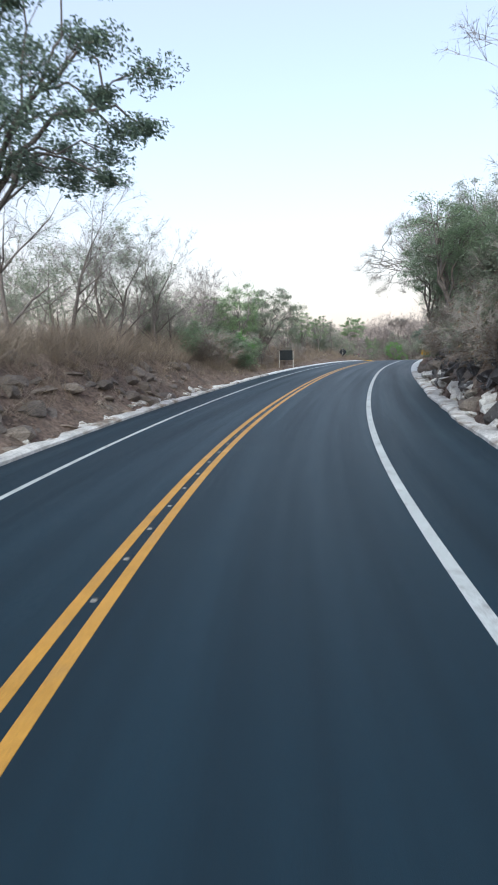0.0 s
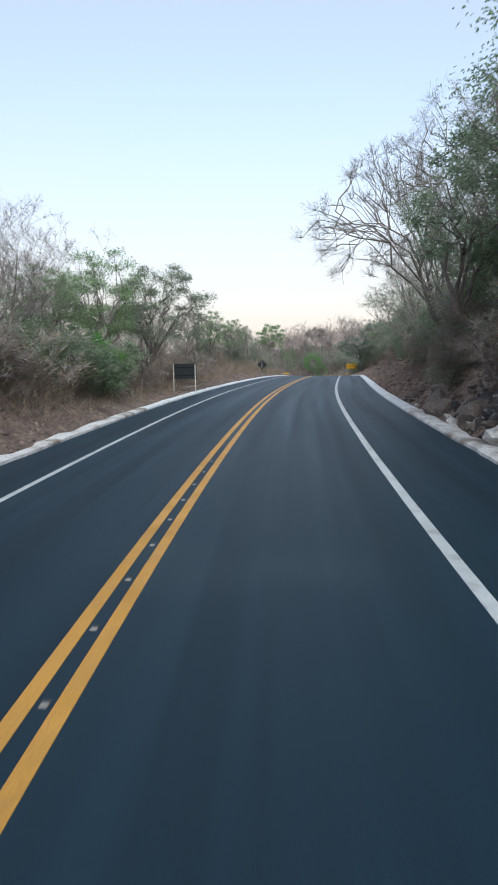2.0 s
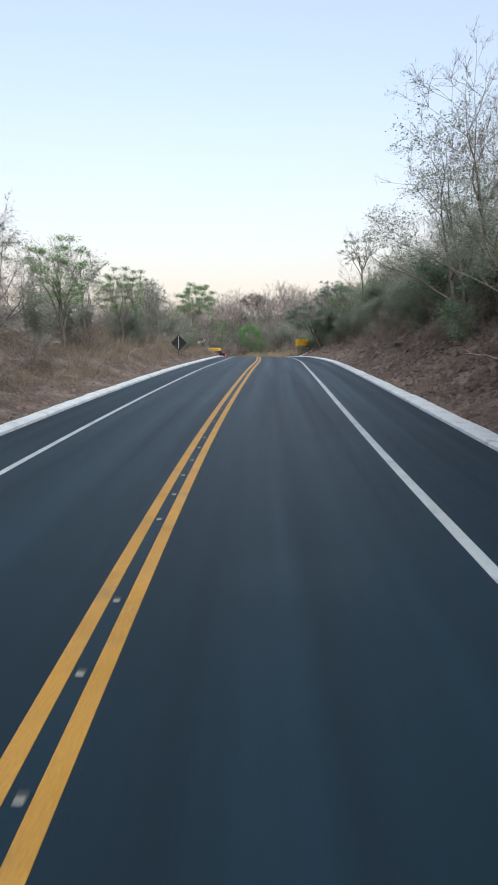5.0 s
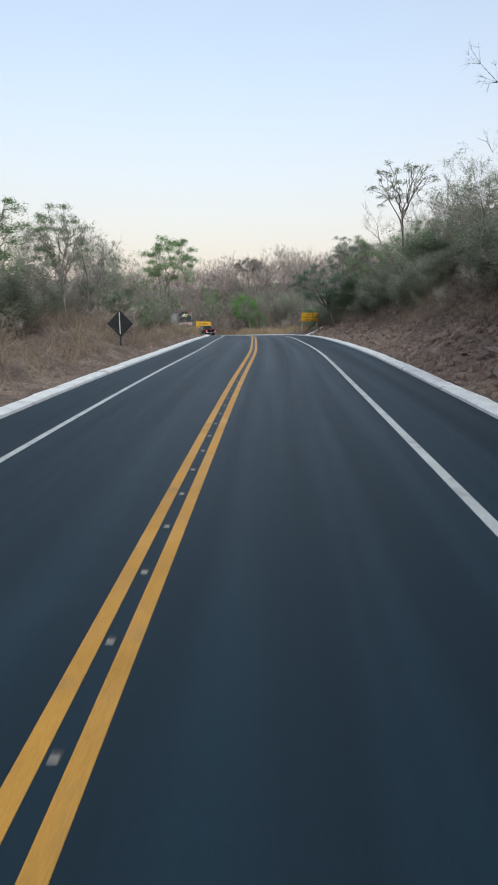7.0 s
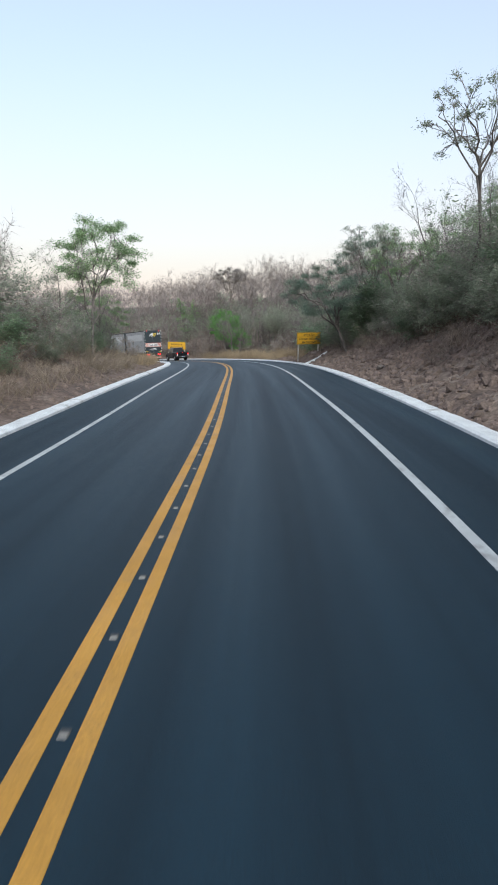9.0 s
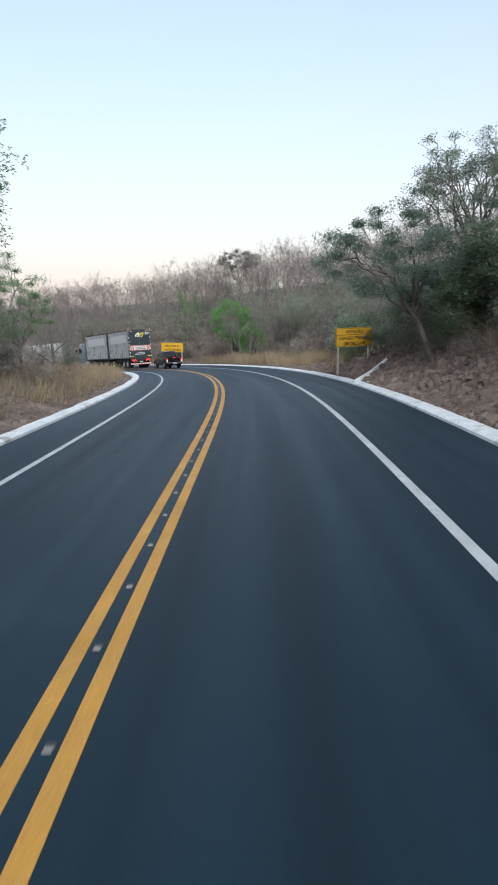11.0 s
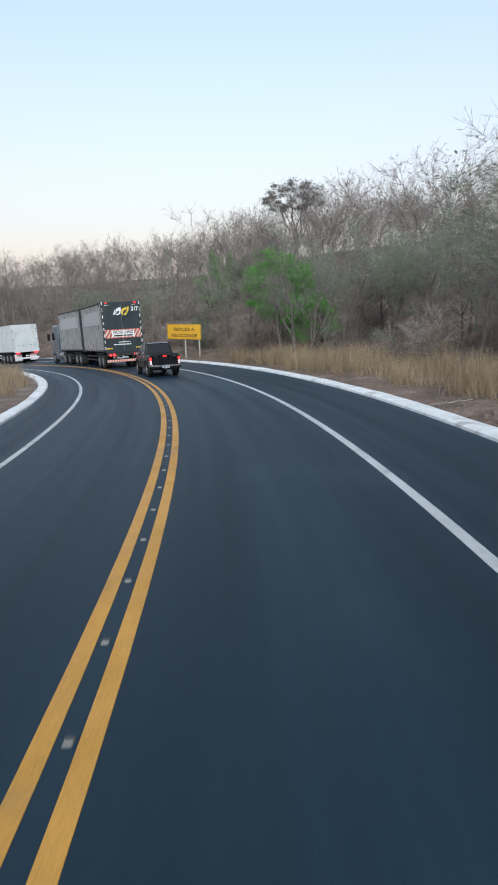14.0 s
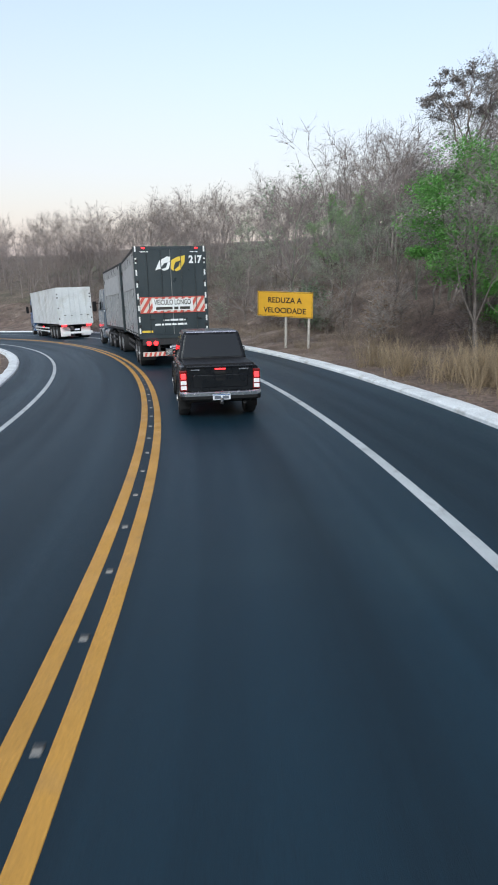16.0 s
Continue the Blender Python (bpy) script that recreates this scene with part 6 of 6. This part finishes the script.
tufts("dead_brush", "tan dead brush hanging over the rock cut", 21, *along(260, 4, 52, 1.5, 4.2, 1, 1.0), 26, 1.1, 0.006, M_BRUSH, 0.95)
tufts("dead_brush", "heaped tan dead brush on the long cut", 22, *along(420, 62, 134, 2.4, 7.0, 1, 0.9), 30, 1.1, 0.006, M_BRUSH_TAN, 0.9)
tufts("dead_brush", "low grey dead brush on the left bank", 23, *along(520, 66, 128, 1.2, 6.0, -1, 0.9), 24, 0.75, 0.006, M_BRUSH_TAN, 0.9)
tufts("tall_dry_grass", "tall golden dry grass below the bright tree", 24, *along(90, 156, 171, 0.7, 2.8, 1, 1.0), 34, 1.2, 0.007, M_GRASS_PALE, 0.3)
tufts("dry_brush", "tangled dry brown undergrowth along the wood", 6, *along(1500, -4, 225, 4.0, 16.0, 1, 1.1), 16, 1.3, 0.006, M_BRUSH, 0.7)
tufts("dry_brush", "tangled dry brown undergrowth along the left verge", 7, *along(1300, -4, 225, 3.0, 14.0, -1, 1.1), 15, 1.2, 0.006, M_BRUSH, 0.7)


tufts("dry_brush", "dark brown undergrowth beneath the hillside trees", 25, *along(1500, 150, 235, 3.6, 24.0, 1, 1.0), 16, 1.45, 0.007, M_BRUSH, 0.75)


def rough_stone(seed, sub=2, sharp=0.3):
    bm = bmesh.new()
    bmesh.ops.create_icosphere(bm, subdivisions=sub, radius=1.0)
    rng_ = random.Random(seed)
    planes = [(Vector((rng_.gauss(0, 1), rng_.gauss(0, 1), rng_.gauss(0, 1))).normalized(), rng_.uniform(0.35, 0.75)) for _ in range(11)]
    for v in bm.verts:
        for n, d in planes:
            k = v.co.dot(n)
            if k > d:
                v.co -= n * (k - d) * 0.97
        v.co += v.co.normalized() * 0.10 * noise.noise(v.co * 2.3 + Vector((seed, 0, 0)))
        v.co.z *= 0.72
    me = bpy.data.meshes.new("rock")
    bm.to_mesh(me)
    bm.free()
    return me


STONES = [rough_stone(k) for k in range(7)]
STONES_WHITE = [rough_stone(20 + k) for k in range(4)]
STONES_DARK = [rough_stone(40 + k) for k in range(6)]
STONES_TAN = [rough_stone(60 + k) for k in range(5)]
M_STONE_DARK = material("dark_rock", (0.07, 0.066, 0.066), 0.85, vary=0.35, scale=2, fine=0.3, fine_scale=14, bump=0.9, bump_scale=9, per_object=0.3,
                        second=(0.42, 0.42, 0.42), second_amount=0.22, second_scale=2.2)
M_STONE_TAN = material("tan_rock", (0.205, 0.168, 0.138), 0.9, vary=0.3, scale=1.5, fine=0.3, fine_scale=12, bump=0.8, bump_scale=8, per_object=0.2)
for me in STONES_DARK:
    me.materials.append(M_STONE_DARK)
for me in STONES_TAN:
    me.materials.append(M_STONE_TAN)
for me in STONES:
    me.materials.append(M_STONE)
for me in STONES_WHITE:
    me.materials.append(M_WHITED_STONE)
rk = random.Random(12)


def rock(meshes, s, l, size, label, group, flat=1.0, sink=0.12):
    h = float(ground_at(s, l)) if (l < EDGE_L or l > float(kerb_r(s)) + KERB_WIDE) else 0.06
    x, y, z = (float(c) for c in on(s, l, h))
    ob = new("rock", rk.choice(meshes))
    if label:
        tagged(ob, label, "rock", group)
    ob.matrix_basis = pose(x, y, z - size * sink, rk.uniform(-18, 18), rk.uniform(-18, 18), turn(s) + rk.uniform(-30, 30)) @ Matrix.Diagonal((size * rk.uniform(0.7, 1.1), size * rk.uniform(0.9, 1.8), size * rk.uniform(0.6, 1.0) * flat, 1))
    return ob


for k in range(70):
    s = rk.uniform(10, 49)
    rock(STONES, s, float(kerb_r(s)) + KERB_WIDE + rk.uniform(0.25, 2.6), rk.uniform(0.25, 0.8), "weathered brown rock in the cut bank", "rocks of the cut bank")
for k in range(60):
    s = rk.uniform(4, 30)
    rock(STONES, s, EDGE_L - rk.uniform(0.2, 2.6), rk.uniform(0.2, 0.62), "weathered brown rock in the low bank", "rocks of the low bank")
# jagged dark face of the cut, whitewashed along its foot; flat tan ledges of the low bank
def laid(meshes, side, s, u, size, flat, sink):
    ob = rock(meshes, s, float(kerb_r(s)) + KERB_WIDE + u if side > 0 else EDGE_L - u, size, "", "", flat, sink)
    ob.name, ob.parent = "stone", VERGE[side]


for k in range(270):
    s, u = rk.uniform(2, 40), rk.uniform(0.1, 2.0)
    laid(STONES_WHITE if u < 0.5 and k % 5 else STONES_DARK, 1, s, u, rk.uniform(0.3, 0.66) if u > 0.3 else rk.uniform(0.2, 0.42), 1.4, 0.3)
# ledges of the left rock cut: long flat stones, half buried, tier upon tier
for tier in range(5):
    s = 1.0 + rk.uniform(0, 1.2)
    while s < 33 - tier:
        long_ = rk.uniform(0.6, 1.3)
        u = 0.10 + 0.36 * tier + rk.uniform(-0.14, 0.14)
        x, y, z = (float(c) for c in on(s, EDGE_L - u - 0.22, float(ground_at(s, EDGE_L - u)) - rk.uniform(0.02, 0.14)))
        ob = new("stone", rk.choice(STONES_TAN if rk.random() < 0.6 else STONES))
        ob.parent = VERGE[-1]
        ob.matrix_basis = pose(x, y, z, rk.uniform(-7, 7), rk.uniform(-4, 10), turn(s) + rk.uniform(-14, 14)) @ Matrix.Diagonal((rk.uniform(0.4, 0.6), long_, rk.uniform(0.22, 0.36), 1))
        s += long_ * rk.uniform(1.4, 2.4)
for k in range(70):
    laid(STONES_TAN if k % 3 else STONES, -1, rk.uniform(1, 29), rk.uniform(0.1, 1.6), rk.uniform(0.14, 0.34), rk.uniform(0.55, 1.0), 0.35)
for k in range(46):
    s = rk.uniform(6, 46)
    rock(STONES_WHITE, s, float(kerb_r(s)) + KERB_WIDE + rk.uniform(-0.15, 0.5), rk.uniform(0.14, 0.36), "whitewashed rough stone along the kerb", "whitewashed stones")
for k in range(46):
    s = rk.uniform(3, 31)
    rock(STONES_WHITE, s, EDGE_L - rk.uniform(-0.15, 0.4), rk.uniform(0.12, 0.32), "whitewashed rough stone along the kerb", "whitewashed stones")
for k in range(40):
    s = rk.uniform(60, 138)
    rock(STONES, s, float(kerb_r(s)) + KERB_WIDE + rk.uniform(0.3, 5.5), rk.uniform(0.1, 0.34), "small brown stone on the earth slope", "stones on the slope")
for s, l, z in ((79.5, 8.2, 0.5), (82.0, 8.9, 0.6), (80.6, 9.6, 0.45), (83.0, 7.9, 0.4), (81.4, 7.4, 0.35)):
    rock(STONES, s, l, z, "large brown rock outcrop in the bank", "rocks of the cut bank")


def clods(name, label, seed, s, l, lo, hi, mat):
    """Loose lumps of earth lying on the bank."""
    rng_ = np.random.RandomState(seed)
    ang = np.arange(5) * 2 * math.pi / 5
    low, high = np.stack([np.cos(ang), np.sin(ang), -0.35 + 0 * ang], -1), np.stack([0.72 * np.cos(ang + 0.6), 0.72 * np.sin(ang + 0.6), 0.5 + 0 * ang], -1)
    base = np.concatenate([low, high, [(0, 0, 0.75)]])
    tri = np.array([f for i in range(5) for f in ((i, (i + 1) % 5, i + 5), ((i + 1) % 5, (i + 1) % 5 + 5, i + 5), (i + 5, (i + 1) % 5 + 5, 10))])
    c = on(s, l, ground_at(s, l))
    n = len(c)
    size = rng_.uniform(lo, hi, (n, 1, 1)) * rng_.uniform(0.5, 1.3, (n, 1, 3))
    v = c[:, None] + (base[None] + rng_.normal(0, 0.17, (n, 11, 3))) * size
    f = (np.arange(n) * 11)[:, None, None] + tri[None]
    return tagged(new(name, raw_mesh(name, v.reshape(-1, 3), f.reshape(-1, 3), mat)), label, "earth", kind="stuff")


M_CLOD = material("loose_earth", (0.165, 0.125, 0.105), 0.95, per_island=0.3, fine=0.3, fine_scale=20, coords="World")
clods("earth_clods", "loose brown earth clods on the cut bank", 1, *along(9000, 46, 145, 0.1, 7.0, 1, 1.2), 0.03, 0.13, M_CLOD)
clods("earth_clods", "coarse brown rubble on the cut bank", 4, *along(3600, 46, 145, 0.15, 5.5, 1, 0.9), 0.08, 0.24, M_CLOD)
clods("earth_clods", "loose brown earth clods on the low bank", 2, *along(5000, 0, 135, 0.1, 5.0, -1, 1.2), 0.02, 0.10, M_CLOD)
clods("earth_clods", "loose brown stones below the rock cut", 3, *along(3000, 0, 46, 0.1, 4.0, 1, 1.2), 0.03, 0.14, M_CLOD)
# fallen leaves
fs, fl = along(9000, 40, 215, 0.05, 7.0, 1, 1.1)
fs2, fl2 = along(6000, 0, 200, 0.05, 6.0, -1, 1.1)
fs, fl = np.concatenate([fs, fs2]), np.concatenate([fl, fl2])
lv, lf = leaves(np.random.RandomState(4), on(fs, fl, ground_at(fs, fl) + 0.02), 1, 0.01, 0.024, 0.15)
tagged(new("fallen_leaves", raw_mesh("fallen_leaves", lv, lf, M_LEAF_DRY)), "fallen dry brown leaves on the banks", "leaf litter", kind="stuff")


# fallen sticks on the banks
M_STICK = material("bleached_wood", (0.38, 0.33, 0.28), 0.85, vary=0.25, scale=5, per_object=0.2)
sticks = []
for k in range(4):
    rng_ = np.random.RandomState(70 + k)
    line = [np.zeros(3)]
    d = np.array([1.0, 0, 0.1])
    for i in range(6):
        d = d + rng_.normal(0, 0.18, 3); d /= np.linalg.norm(d)
        line.append(line[-1] + d * 0.26)
    ang = np.arange(6) * math.pi / 3
    ring = np.stack([0 * ang, np.cos(ang), np.sin(ang)], -1)
    sticks.append((sheet("fallen_branch", np.stack([np.concatenate([p + ring * (0.03 - 0.004 * i), p[None] + ring[:1] * (0.03 - 0.004 * i)]) for i, p in enumerate(line)]), M_STICK),
                   [raw_mesh("side_twig", *tubes([(line[i], line[i] + np.array([0.25, (-1) ** i * 0.3, 0.12]) * rng_.uniform(0.7, 1.2), 0.013, 0.005, 1)], 5, 0.004), M_STICK, True) for i in (2, 4)]))
for s, l, k, rz, ry in ((52.5, 8.4, 0, 30, -20), (54, 8.9, 1, 100, -35), (50.6, 9.2, 2, 160, 10), (57.5, 8.0, 3, 60, 0), (47.5, 8.6, 1, 20, -30), (66, 8.8, 0, 140, -10), (90, 8.6, 2, 70, -12), (115, 9.0, 3, 20, -15), (137.5, 9.6, 0, 40, -8),
                        (140, 9.0, 1, 120, 0), (170.5, 8.6, 2, 10, -4), (172.5, 9.4, 3, 80, -6), (147, 8.2, 0, 200, 0), (56.5, -6.0, 1, 15, 0), (60, -6.4, 2, 35, -4), (79, -6.6, 3, 60, -8)):
    x, y, z = (float(c) for c in on(s, l, float(ground_at(s, l))))
    ob = tagged(new("fallen_branch", sticks[k][0]), "bleached fallen branch lying on the bank", "branch", "fallen branches")
    for me in sticks[k][1]:
        new("side_twig", me).parent = ob
    ob.matrix_basis = pose(x, y, z + 0.04, 0, ry, rz)
